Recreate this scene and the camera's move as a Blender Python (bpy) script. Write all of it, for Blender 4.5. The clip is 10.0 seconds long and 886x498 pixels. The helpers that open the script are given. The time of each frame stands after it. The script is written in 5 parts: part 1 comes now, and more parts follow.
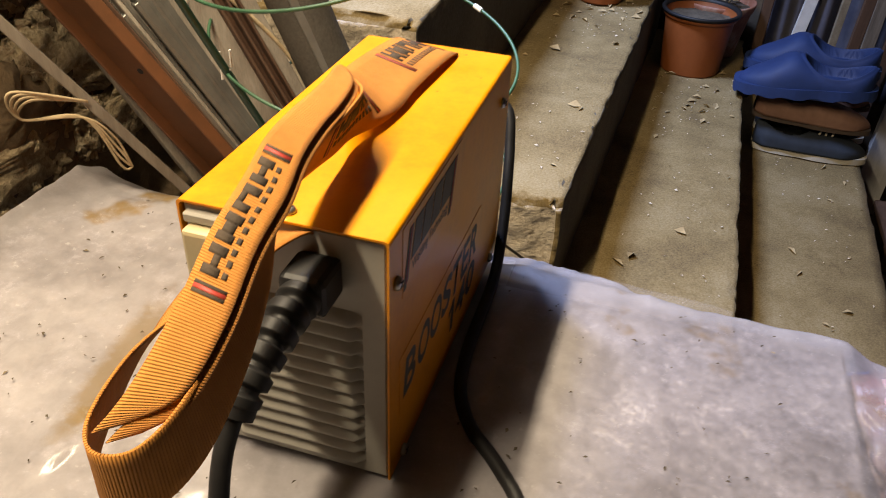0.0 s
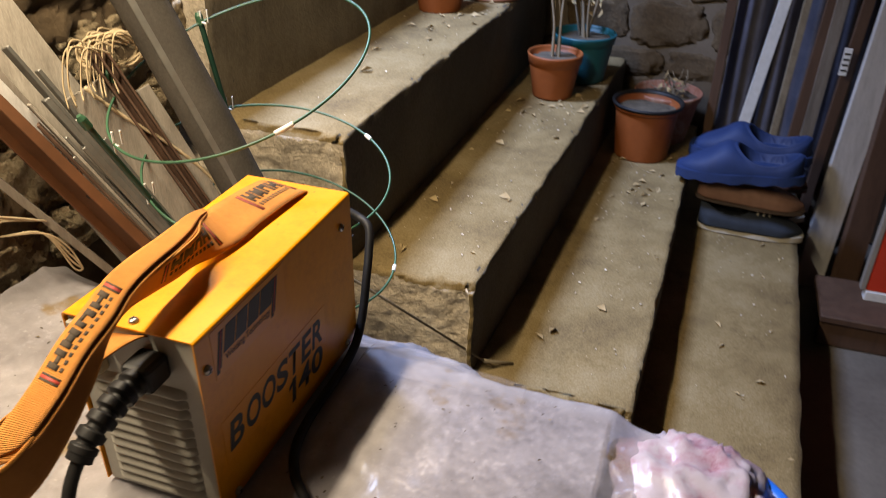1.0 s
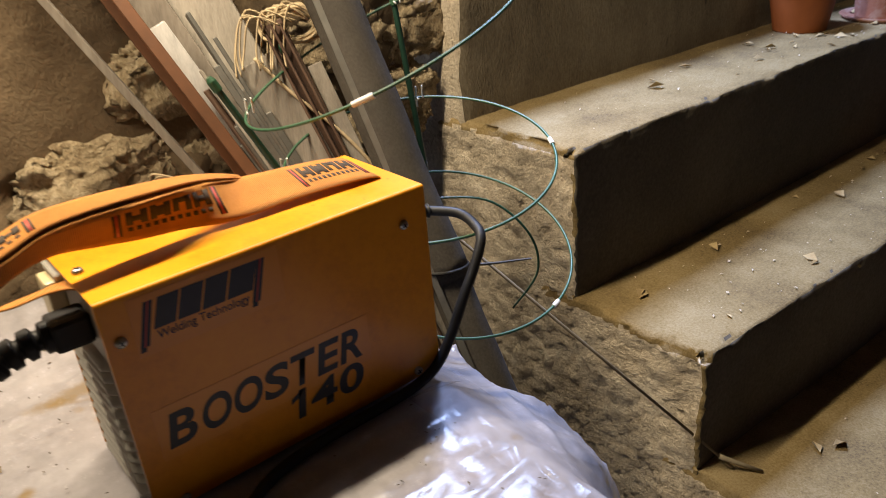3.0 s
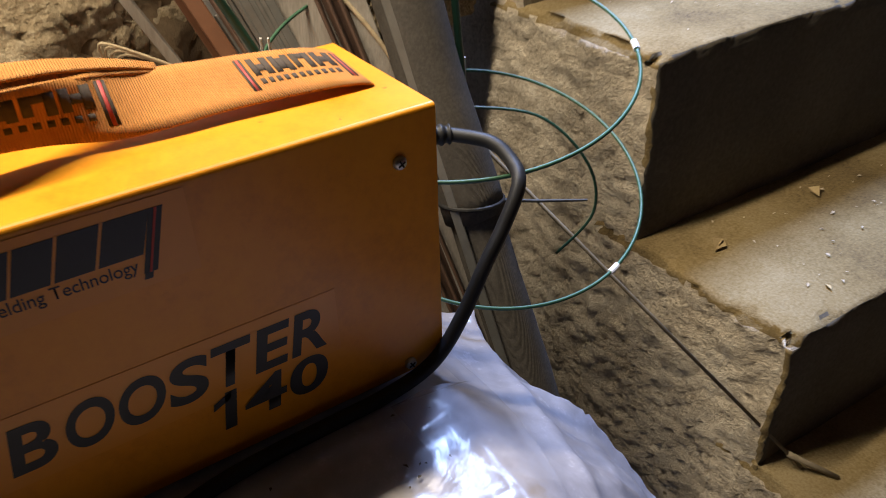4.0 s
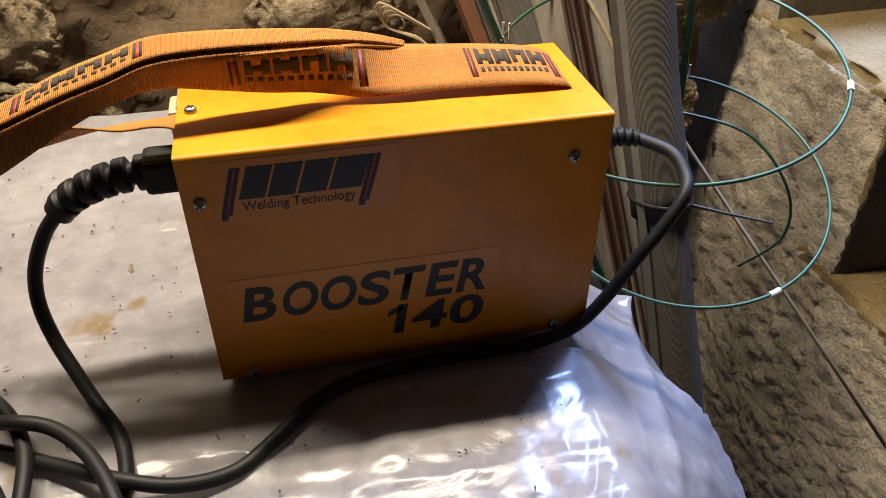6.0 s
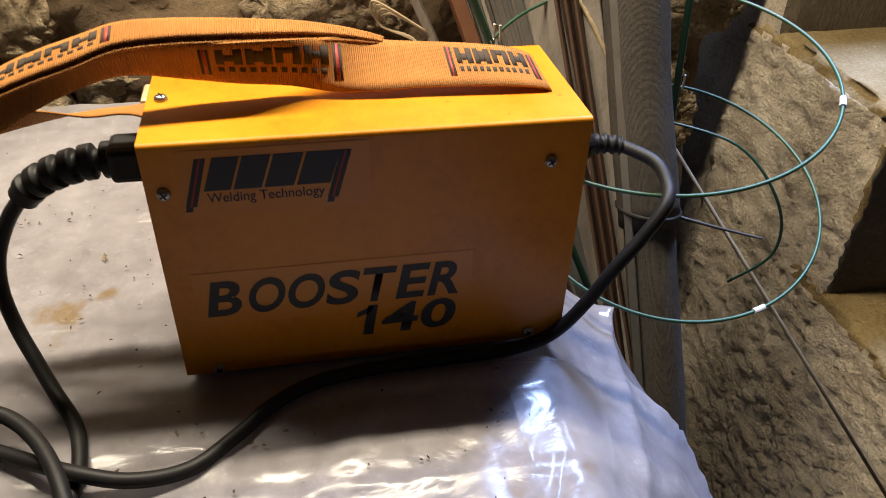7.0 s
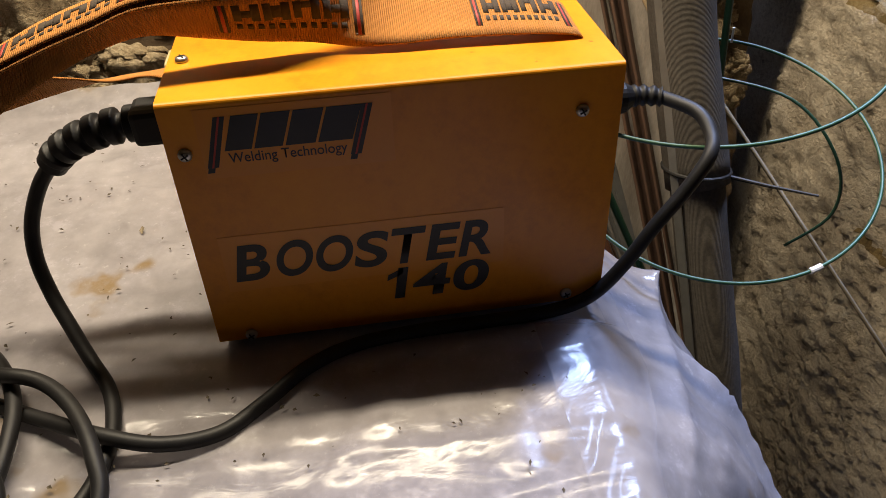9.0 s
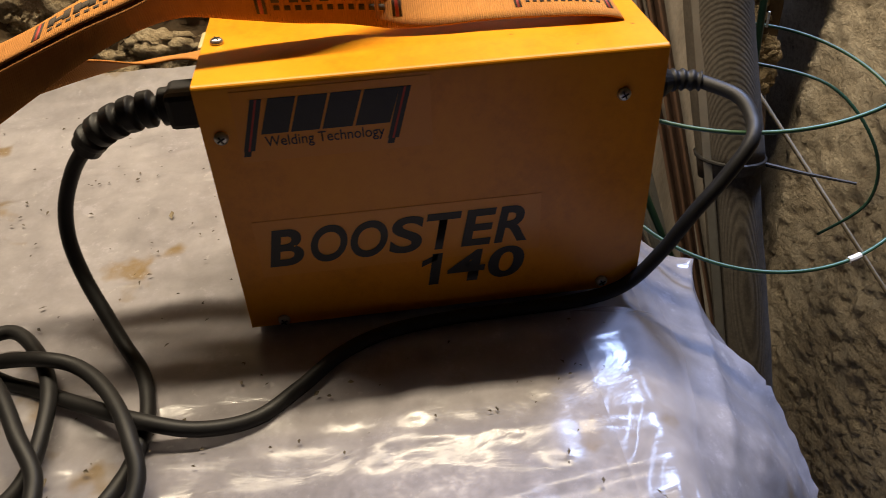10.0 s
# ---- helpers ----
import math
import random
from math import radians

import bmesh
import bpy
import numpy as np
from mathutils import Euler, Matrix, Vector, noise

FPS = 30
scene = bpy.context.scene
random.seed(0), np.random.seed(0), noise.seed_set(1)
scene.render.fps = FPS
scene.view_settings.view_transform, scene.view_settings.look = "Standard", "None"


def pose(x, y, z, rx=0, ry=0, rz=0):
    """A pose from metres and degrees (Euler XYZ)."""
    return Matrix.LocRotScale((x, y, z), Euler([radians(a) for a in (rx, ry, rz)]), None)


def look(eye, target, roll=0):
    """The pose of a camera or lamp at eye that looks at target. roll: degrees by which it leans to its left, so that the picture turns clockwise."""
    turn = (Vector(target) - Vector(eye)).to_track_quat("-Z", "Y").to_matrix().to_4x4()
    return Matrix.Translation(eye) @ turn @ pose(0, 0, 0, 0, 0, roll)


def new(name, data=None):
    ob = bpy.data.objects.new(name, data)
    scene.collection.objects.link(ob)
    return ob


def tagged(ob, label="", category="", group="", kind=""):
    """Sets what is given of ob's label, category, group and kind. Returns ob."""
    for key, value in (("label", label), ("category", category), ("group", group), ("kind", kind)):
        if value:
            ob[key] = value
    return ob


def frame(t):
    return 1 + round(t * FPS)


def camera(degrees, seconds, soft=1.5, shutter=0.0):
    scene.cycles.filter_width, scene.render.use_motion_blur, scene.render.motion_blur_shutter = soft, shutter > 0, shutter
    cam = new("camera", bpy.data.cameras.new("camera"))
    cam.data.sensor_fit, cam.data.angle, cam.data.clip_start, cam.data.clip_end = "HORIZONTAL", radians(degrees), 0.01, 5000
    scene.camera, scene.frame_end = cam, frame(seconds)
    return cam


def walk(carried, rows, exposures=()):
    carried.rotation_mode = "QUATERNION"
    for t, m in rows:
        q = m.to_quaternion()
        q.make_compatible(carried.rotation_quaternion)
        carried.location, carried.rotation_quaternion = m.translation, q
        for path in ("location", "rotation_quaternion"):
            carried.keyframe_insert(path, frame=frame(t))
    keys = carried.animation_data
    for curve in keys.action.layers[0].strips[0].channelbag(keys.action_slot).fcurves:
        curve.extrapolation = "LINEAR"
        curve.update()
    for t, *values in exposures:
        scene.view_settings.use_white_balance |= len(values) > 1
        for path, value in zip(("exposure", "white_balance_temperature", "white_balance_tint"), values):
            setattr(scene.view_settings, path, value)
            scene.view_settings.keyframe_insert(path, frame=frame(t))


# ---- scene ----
cam = camera(59.6, 10.0, soft=0.75, shutter=0.4)
PATH = [
    (0, (0.113, -0.304, 1.158), (-0.332, 1.275, 0.015), 2.6),
    (0.5, (0.176, -0.342, 1.213), (-0.276, 1.255, 0.096), 2.5),
    (0.8, (0.262, -0.386, 1.266), (-0.212, 1.251, 0.218), 1.8),
    (1, (0.326, -0.383, 1.295), (-0.227, 1.253, 0.285), 0.9),
    (1.2, (0.371, -0.36, 1.288), (-0.297, 1.279, 0.357), 0.1),
    (1.5, (0.413, -0.319, 1.277), (-0.394, 1.284, 0.395), 0.3),
    (2, (0.448, -0.296, 1.226), (-0.368, 1.314, 0.364), 0.7),
    (2.5, (0.461, -0.23, 1.194), (-0.604, 1.238, 0.35), -2.3),
    (2.7, (0.481, -0.175, 1.181), (-0.795, 1.118, 0.344), -2.9),
    (3, (0.492, -0.093, 1.171), (-0.931, 1.01, 0.301), -4.9),
    (3.2, (0.467, -0.053, 1.165), (-0.952, 1.015, 0.246), -4.4),
    (4.3, (0.304, 0.085, 1.098), (-1.076, 0.947, -0.066), -1.2),
    (4.5, (0.298, 0.095, 1.1), (-1.109, 0.919, -0.057), -2.0),
    (5, (0.32, 0.096, 1.129), (-1.2, 0.674, -0.035), -2.1),
    (5.2, (0.337, 0.083, 1.129), (-1.225, 0.494, -0.05), -1.0),
    (5.5, (0.366, 0.072, 1.141), (-1.209, 0.43, -0.039), -0.6),
    (5.7, (0.397, 0.063, 1.16), (-1.171, 0.422, -0.028), -0.5),
    (6.8, (0.429, 0.082, 1.167), (-1.141, 0.415, -0.027), 2.2),
    (7, (0.414, 0.089, 1.156), (-1.16, 0.431, -0.028), 2.2),
    (7.5, (0.412, 0.097, 1.14), (-1.167, 0.43, -0.041), 1.7),
    (8, (0.4, 0.092, 1.137), (-1.181, 0.4, -0.048), 0.6),
    (8.5, (0.404, 0.094, 1.129), (-1.177, 0.366, -0.065), -0.6),
    (9, (0.415, 0.108, 1.131), (-1.165, 0.299, -0.08), -2.3),
    (9.5, (0.409, 0.111, 1.125), (-1.169, 0.277, -0.093), -3.0),
    (10, (0.409, 0.094, 1.126), (-1.159, 0.247, -0.107), -2.8),
]
walk(cam, [(t, look(eye, target, roll)) for t, eye, target, roll in PATH], exposures=((0.0, 0.06, 6850, 10), (1.5, 0.05, 6650, 10), (3.0, 0.06, 6500, 10), (4.5, -0.02, 5950, 10), (5.5, 0.0, 5950, 10), (7.5, -0.04, 6150, 10), (9.0, -0.16, 6350, 10), (10.0, -0.28, 6550, 10)))

# ---- light ----
world = bpy.data.worlds.new("cellar_world")
scene.world = world
world.use_nodes = True
world.node_tree.nodes["Background"].inputs[0].default_value = (0.55, 0.65, 1.0, 1)
world.node_tree.nodes["Background"].inputs[1].default_value = 0.009


def lamp(name, kind, at, target, power, colour, size=0.1, size_y=None):
    d = bpy.data.lights.new(name, kind)
    d.energy, d.color = power, colour
    if kind == "AREA":
        d.size = size
        if size_y:
            d.shape, d.size_y = "RECTANGLE", size_y
    else:
        d.shadow_soft_size = size
    ob = new(name, d)
    ob.matrix_world = look(at, target)
    return ob


# the tube lamp under the cellar's ceiling, and the daylight that falls down the stairwell
tube_light = lamp("ceiling_tube", "AREA", (0, 0, 2), (0, 0.1, 0), 29, (1.0, 0.84, 0.6), 0.04, 0.9)
tube_light.matrix_world = pose(-0.33, 0.0, 1.72)
lamp("stair_daylight", "AREA", (-1.0, 1.04, 2.5), (0.15, 0.8, 0.4), 128, (0.44, 0.58, 1.0), 0.3, 0.45)


# ---- materials ----
def material(name, colours, scale=8.0, rough=0.85, bump=0.3, fine=60.0, metal=0.0, spec=0.5, stops=(0.3, 0.7), detail=8.0, dist=0.004, coat=0.0, spots=None, stretch=None, fw=0.35):
    m = bpy.data.materials.new(name)
    m.use_nodes = True
    nt = m.node_tree
    n, l = nt.nodes, nt.links
    b = n["Principled BSDF"]
    co = n.new("ShaderNodeTexCoord")
    src = co.outputs["Object"]
    if stretch:
        mp = n.new("ShaderNodeMapping")
        mp.inputs["Scale"].default_value = stretch
        l.new(src, mp.inputs["Vector"])
        src = mp.outputs["Vector"]
    t1 = n.new("ShaderNodeTexNoise")
    t1.inputs["Scale"].default_value, t1.inputs["Detail"].default_value, t1.inputs["Roughness"].default_value = scale, detail, 0.62
    t2 = n.new("ShaderNodeTexNoise")
    t2.inputs["Scale"].default_value, t2.inputs["Detail"].default_value, t2.inputs["Roughness"].default_value = fine, 6.0, 0.7
    l.new(src, t1.inputs["Vector"])
    l.new(src, t2.inputs["Vector"])
    mix = n.new("ShaderNodeMath")
    mix.operation = "MULTIPLY_ADD"
    mix.inputs[1].default_value = fw
    l.new(t2.outputs["Fac"], mix.inputs[0])
    sub = n.new("ShaderNodeMath")
    sub.operation = "MULTIPLY"
    sub.inputs[1].default_value = 1 - fw
    l.new(t1.outputs["Fac"], sub.inputs[0])
    l.new(sub.outputs[0], mix.inputs[2])
    ramp = n.new("ShaderNodeValToRGB")
    e = ramp.color_ramp.elements
    while len(e) < len(colours):
        e.new(0.5)
    for i, c in enumerate(colours):
        e[i].position = stops[0] + (stops[1] - stops[0]) * i / max(1, len(colours) - 1)
        e[i].color = (*c, 1)
    l.new(mix.outputs[0], ramp.inputs["Fac"])
    colour = ramp.outputs["Color"]
    if spots:
        sc, limit, c = spots
        t3 = n.new("ShaderNodeTexNoise")
        t3.inputs["Scale"].default_value, t3.inputs["Detail"].default_value = sc, 4.0
        l.new(src, t3.inputs["Vector"])
        r3 = n.new("ShaderNodeValToRGB")
        r3.color_ramp.elements[0].position, r3.color_ramp.elements[1].position = limit, limit + 0.06
        l.new(t3.outputs["Fac"], r3.inputs["Fac"])
        mc = n.new("ShaderNodeMixRGB")
        l.new(r3.outputs["Color"], mc.inputs["Fac"])
        l.new(colour, mc.inputs["Color1"])
        mc.inputs["Color2"].default_value = (*c, 1)
        colour = mc.outputs["Color"]
    l.new(colour, b.inputs["Base Color"])
    b.inputs["Metallic"].default_value = metal
    b.inputs["Specular IOR Level"].default_value = spec
    b.inputs["Coat Weight"].default_value = coat
    rr = n.new("ShaderNodeMapRange")
    rr.inputs["To Min"].default_value, rr.inputs["To Max"].default_value = max(0.02, rough - 0.12), min(1.0, rough + 0.12)
    l.new(t1.outputs["Fac"], rr.inputs["Value"])
    l.new(rr.outputs[0], b.inputs["Roughness"])
    if bump:
        bp = n.new("ShaderNodeBump")
        bp.inputs["Strength"].default_value, bp.inputs["Distance"].default_value = bump, dist
        l.new(mix.outputs[0], bp.inputs["Height"])
        l.new(bp.outputs[0], b.inputs["Normal"])
    return m


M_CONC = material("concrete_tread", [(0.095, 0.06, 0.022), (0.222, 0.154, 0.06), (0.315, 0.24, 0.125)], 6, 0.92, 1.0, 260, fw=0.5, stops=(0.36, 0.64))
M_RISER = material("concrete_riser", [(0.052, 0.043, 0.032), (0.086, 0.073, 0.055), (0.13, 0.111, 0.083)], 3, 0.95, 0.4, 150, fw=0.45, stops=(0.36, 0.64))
# step ends: base colour paler than the treads to make up for weak light
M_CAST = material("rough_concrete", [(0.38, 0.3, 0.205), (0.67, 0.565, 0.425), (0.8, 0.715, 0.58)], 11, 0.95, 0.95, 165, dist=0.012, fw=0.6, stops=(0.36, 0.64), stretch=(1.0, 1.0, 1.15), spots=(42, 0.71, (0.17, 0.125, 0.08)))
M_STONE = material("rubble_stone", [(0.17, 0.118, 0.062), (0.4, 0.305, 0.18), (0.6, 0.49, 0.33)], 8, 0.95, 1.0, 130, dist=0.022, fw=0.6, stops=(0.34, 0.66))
# darker copy of rubble_stone; the far wall's dim light is put in its colour
M_DIMSTONE = material("dim_rubble_stone", [(0.05, 0.031, 0.014), (0.1, 0.066, 0.032), (0.145, 0.103, 0.057)], 9, 0.95, 1.0, 110, dist=0.01, fw=0.5, stops=(0.34, 0.66))
# dark spots here and in M_CAST are painted shade of pits
M_TOPCAST = material("cast_wall_pit_shade", [(0.085, 0.064, 0.038), (0.165, 0.13, 0.082), (0.24, 0.198, 0.136)], 9, 0.95, 1.0, 160, dist=0.012, fw=0.5, stops=(0.34, 0.66), stretch=(1.5, 1.5, 0.7), spots=(30, 0.68, (0.04, 0.03, 0.02)))
M_FLOOR = material("cellar_floor", [(0.08, 0.067, 0.053), (0.16, 0.138, 0.11)], 4, 0.9, 0.3)
# unseen ceiling: its grey is chosen for how much light it bounces
M_CEILTONE = material("bounce_toned_ceiling", [(0.2, 0.178, 0.14), (0.29, 0.262, 0.21)], 3, 0.95, 0.3, 40)
M_PLASTER = material("old_plaster", [(0.12, 0.1, 0.07), (0.21, 0.18, 0.13)], 2, 0.95, 0.3)
M_YELLOW = material("yellow_paint", [(0.5, 0.165, 0.003), (0.68, 0.255, 0.004), (0.74, 0.305, 0.005)], 9, 0.33, 0.06, 120, spec=0.4, spots=(75, 0.735, (0.16, 0.06, 0.01)))
M_GREY = material("grey_plastic", [(0.29, 0.275, 0.245), (0.37, 0.35, 0.31)], 9, 0.6, 0.1, 120)
M_BLACK = material("black_rubber", [(0.009, 0.009, 0.01), (0.017, 0.016, 0.016)], 30, 0.52, 0.1, 200, spec=0.28)
M_TERRA = material("terracotta_plastic", [(0.2, 0.052, 0.01), (0.28, 0.078, 0.016)], 8, 0.6, 0.1)
M_TEAL = material("teal_plastic", [(0.006, 0.075, 0.1), (0.009, 0.115, 0.145)], 8, 0.5, 0.1)
M_BLUE = material("blue_foam", [(0.006, 0.018, 0.07), (0.011, 0.033, 0.125)], 10, 0.7, 0.2)
M_BROWN = material("brown_leather", [(0.17, 0.085, 0.055), (0.28, 0.155, 0.11)], 14, 0.7, 0.3)
M_NAVY = material("navy_canvas", [(0.01, 0.014, 0.02), (0.024, 0.032, 0.045)], 20, 0.85, 0.3)
M_SLAB = material("paint_spattered_board", [(0.05, 0.046, 0.05), (0.16, 0.145, 0.16), (0.3, 0.275, 0.29), (0.8, 0.75, 0.72)], 14, 0.6, 0.3, 110, fw=0.6, stops=(0.36, 0.68))
M_RED = material("red_paint", [(0.5, 0.03, 0.01), (0.6, 0.05, 0.02)], 3, 0.4, 0.05)
M_RUST = material("red_brown_primer", [(0.065, 0.026, 0.009), (0.135, 0.05, 0.017)], 9, 0.6, 0.2)
M_WOOD = material("weathered_wood", [(0.085, 0.068, 0.052), (0.17, 0.143, 0.115), (0.25, 0.222, 0.185)], 6, 0.85, 0.4, 50, stretch=(6, 6, 0.6))

M_PALE = material("pale_weathered_board", [(0.12, 0.102, 0.082), (0.24, 0.212, 0.176), (0.36, 0.328, 0.28)], 5, 0.8, 0.4, 60, stretch=(8, 8, 0.5))
M_GALV = material("galvanised_steel", [(0.11, 0.105, 0.095), (0.24, 0.235, 0.215)], 12, 0.5, 0.15, 60, metal=0.6)
M_STEEL = material("zinc_screw", [(0.35, 0.34, 0.32), (0.55, 0.54, 0.5)], 40, 0.35, 0.1, 200, metal=0.9)
M_MESH = material("fly_screen_roll", [(0.033, 0.028, 0.023), (0.062, 0.054, 0.045), (0.1, 0.088, 0.074)], 10, 0.8, 0.5, 320, fw=0.5, spec=0.2)
M_GREEN = material("green_coated_wire", [(0.014, 0.055, 0.028), (0.04, 0.11, 0.058)], 20, 0.45, 0.1, 90)
M_DKGREEN = material("dark_green_stake", [(0.008, 0.03, 0.02), (0.015, 0.06, 0.035)], 20, 0.45, 0.2, 120)
M_PALEWHITE = material("chalky_white_board", [(0.3, 0.29, 0.28), (0.45, 0.435, 0.42), (0.56, 0.545, 0.53)], 5, 0.75, 0.3, 60, stretch=(8, 8, 0.5))
M_WHITE = material("white_tape", [(0.6, 0.6, 0.58), (0.75, 0.75, 0.73)], 30, 0.6, 0.1)
M_ROPE = material("sisal_rope", [(0.3, 0.22, 0.12), (0.52, 0.42, 0.27)], 40, 0.9, 0.5, 200)
M_TWIG = material("dry_stem", [(0.13, 0.1, 0.062), (0.28, 0.232, 0.158)], 30, 0.9, 0.4, 150)
M_LEAF = material("dry_leaf", [(0.25, 0.17, 0.07), (0.5, 0.38, 0.2)], 30, 0.85, 0.2)
M_SOIL = material("potting_soil", [(0.03, 0.024, 0.018), (0.16, 0.13, 0.09)], 25, 0.95, 0.9, 90, dist=0.006)
M_BEIGE = material("yellowed_switch", [(0.42, 0.34, 0.19), (0.55, 0.46, 0.28)], 14, 0.35, 0.05)
M_INK = material("black_print", [(0.008, 0.008, 0.012), (0.018, 0.018, 0.022)], 30, 0.5, 0.0)
M_WOVEN = material("dark_woven_thread", [(0.03, 0.022, 0.016), (0.075, 0.05, 0.03)], 60, 0.9, 0.4, 400)
M_INKRED = material("red_print", [(0.35, 0.03, 0.02), (0.45, 0.05, 0.03)], 30, 0.6, 0.0)
M_STICKER = material("yellow_sticker", [(0.64, 0.235, 0.006), (0.7, 0.27, 0.007)], 7, 0.33, 0.03, 200)
M_BASIN = material("blue_basin_plastic", [(0.01, 0.1, 0.5), (0.015, 0.14, 0.62)], 8, 0.35, 0.05)
M_BAG = material("pink_white_bag", [(0.2, 0.05, 0.09), (0.33, 0.22, 0.26), (0.4, 0.35, 0.38)], 17, 0.3, 0.4, 50, stops=(0.34, 0.54))
M_TARP = material("blue_grey_tarp", [(0.045, 0.045, 0.062), (0.12, 0.118, 0.15)], 7, 0.6, 0.4, 30)
M_DKWOOD = material("dark_brown_wood", [(0.05, 0.025, 0.015), (0.11, 0.06, 0.035)], 6, 0.7, 0.3, 50, stretch=(6, 6, 0.6))
M_MORTAR = material("sandy_mortar", [(0.065, 0.042, 0.021), (0.118, 0.079, 0.041), (0.2, 0.143, 0.082)], 7, 0.95, 0.8, 150, dist=0.008)
M_PALEMORTAR = material("pale_mortar", [(0.1, 0.076, 0.05), (0.165, 0.13, 0.09)], 6, 0.95, 0.8, 90, dist=0.006)
M_OLDPOT = material("stained_clay_pot", [(0.2, 0.07, 0.04), (0.32, 0.14, 0.09), (0.45, 0.36, 0.3)], 14, 0.9, 0.3)


def webbing():
    """Ribbed woven strap."""
    m = material("orange_webbing", [(0.45, 0.165, 0.022), (0.62, 0.262, 0.05)], 25, 0.85, 0.0, 150)
    n, l = m.node_tree.nodes, m.node_tree.links
    uv = n.new("ShaderNodeUVMap")
    w = n.new("ShaderNodeTexWave")
    w.bands_direction = "X"
    w.inputs["Scale"].default_value, w.inputs["Distortion"].default_value, w.inputs["Detail"].default_value = 110, 0.6, 1
    l.new(uv.outputs[0], w.inputs["Vector"])
    bp = n.new("ShaderNodeBump")
    bp.inputs["Strength"].default_value, bp.inputs["Distance"].default_value = 0.9, 0.0008
    l.new(w.outputs["Fac"], bp.inputs["Height"])
    l.new(bp.outputs[0], n["Principled BSDF"].inputs["Normal"])
    return m


def sheeting(name, clear):
    """Milky, dusty, creased polythene with brown stains."""
    m = material(name, [(0.25, 0.232, 0.24), (0.42, 0.394, 0.41), (0.61, 0.58, 0.6)], 5, 0.2, 0.0, 45, spots=(13, 0.645, (0.3, 0.2, 0.07)), fw=0.4, stops=(0.34, 0.68))
    n, l = m.node_tree.nodes, m.node_tree.links
    b = n["Principled BSDF"]
    co = n.new("ShaderNodeTexCoord")
    mp = n.new("ShaderNodeMapping")
    mp.inputs["Scale"].default_value = (22, 9, 12)
    t = n.new("ShaderNodeTexNoise")
    t.inputs["Scale"].default_value, t.inputs["Detail"].default_value, t.inputs["Distortion"].default_value = 1.0, 5, 1.2
    l.new(co.outputs["Object"], mp.inputs["Vector"])
    l.new(mp.outputs["Vector"], t.inputs["Vector"])
    bp = n.new("ShaderNodeBump")
    bp.inputs["Strength"].default_value, bp.inputs["Distance"].default_value = 0.24, 0.006
    l.new(t.outputs["Fac"], bp.inputs["Height"])
    l.new(bp.outputs[0], b.inputs["Normal"])
    dust = n.new("ShaderNodeTexNoise")
    dust.inputs["Scale"].default_value, dust.inputs["Detail"].default_value, dust.inputs["Roughness"].default_value = 34, 10, 0.78
    l.new(co.outputs["Object"], dust.inputs["Vector"])
    dr = n.new("ShaderNodeMapRange")
    dr.inputs["From Min"].default_value, dr.inputs["From Max"].default_value, dr.inputs["To Max"].default_value = 0.5, 0.68, 0.42
    l.new(dust.outputs["Fac"], dr.inputs["Value"])
    mx = n.new("ShaderNodeMix")
    mx.data_type = "RGBA"
    l.new(dr.outputs["Result"], mx.inputs["Factor"])
    l.new(b.inputs["Base Color"].links[0].from_socket, mx.inputs["A"])
    mx.inputs["B"].default_value = (0.65, 0.62, 0.7, 1)
    speck = n.new("ShaderNodeTexNoise")
    speck.inputs["Scale"].default_value, speck.inputs["Detail"].default_value, speck.inputs["Roughness"].default_value = 120, 6, 0.7
    l.new(co.outputs["Object"], speck.inputs["Vector"])
    sr = n.new("ShaderNodeMapRange")
    sr.inputs["From Min"].default_value, sr.inputs["From Max"].default_value, sr.inputs["To Max"].default_value = 0.61, 0.67, 0.45
    l.new(speck.outputs["Fac"], sr.inputs["Value"])
    white = n.new("ShaderNodeMix")
    white.data_type = "RGBA"
    l.new(sr.outputs["Result"], white.inputs["Factor"])
    l.new(mx.outputs["Result"], white.inputs["A"])
    white.inputs["B"].default_value = (0.8, 0.78, 0.78, 1)
    spill = n.new("ShaderNodeMapping")
    spill.vector_type = "TEXTURE"
    spill.inputs["Location"].default_value = (-0.231, 0.04, 0.75)
    spill.inputs["Rotation"].default_value = (0, 0, radians(98))
    spill.inputs["Scale"].default_value = (0.105, 0.017, 0.2)
    l.new(co.outputs["Object"], spill.inputs["Vector"])
    far = n.new("ShaderNodeVectorMath")
    far.operation = "LENGTH"
    l.new(spill.outputs["Vector"], far.inputs[0])
    ragged = n.new("ShaderNodeMath")
    ragged.operation = "MULTIPLY_ADD"
    ragged.inputs[1].default_value = 1.6
    l.new(dust.outputs["Fac"], ragged.inputs[0])
    l.new(far.outputs["Value"], ragged.inputs[2])
    sp = n.new("ShaderNodeMapRange")
    sp.inputs["From Min"].default_value, sp.inputs["From Max"].default_value, sp.inputs["To Min"].default_value, sp.inputs["To Max"].default_value = 1.25, 1.75, 0.7, 0.0
    l.new(ragged.outputs[0], sp.inputs["Value"])
    dirty = n.new("ShaderNodeMix")
    dirty.data_type = "RGBA"
    l.new(sp.outputs["Result"], dirty.inputs["Factor"])
    l.new(white.outputs["Result"], dirty.inputs["A"])
    dirty.inputs["B"].default_value = (0.25, 0.16, 0.03, 1)
    l.new(dirty.outputs["Result"], b.inputs["Base Color"])
    rr = n.new("ShaderNodeMapRange")
    rr.inputs["From Min"].default_value, rr.inputs["From Max"].default_value = 0.4, 0.7
    rr.inputs["To Min"].default_value, rr.inputs["To Max"].default_value = 0.15, 0.33
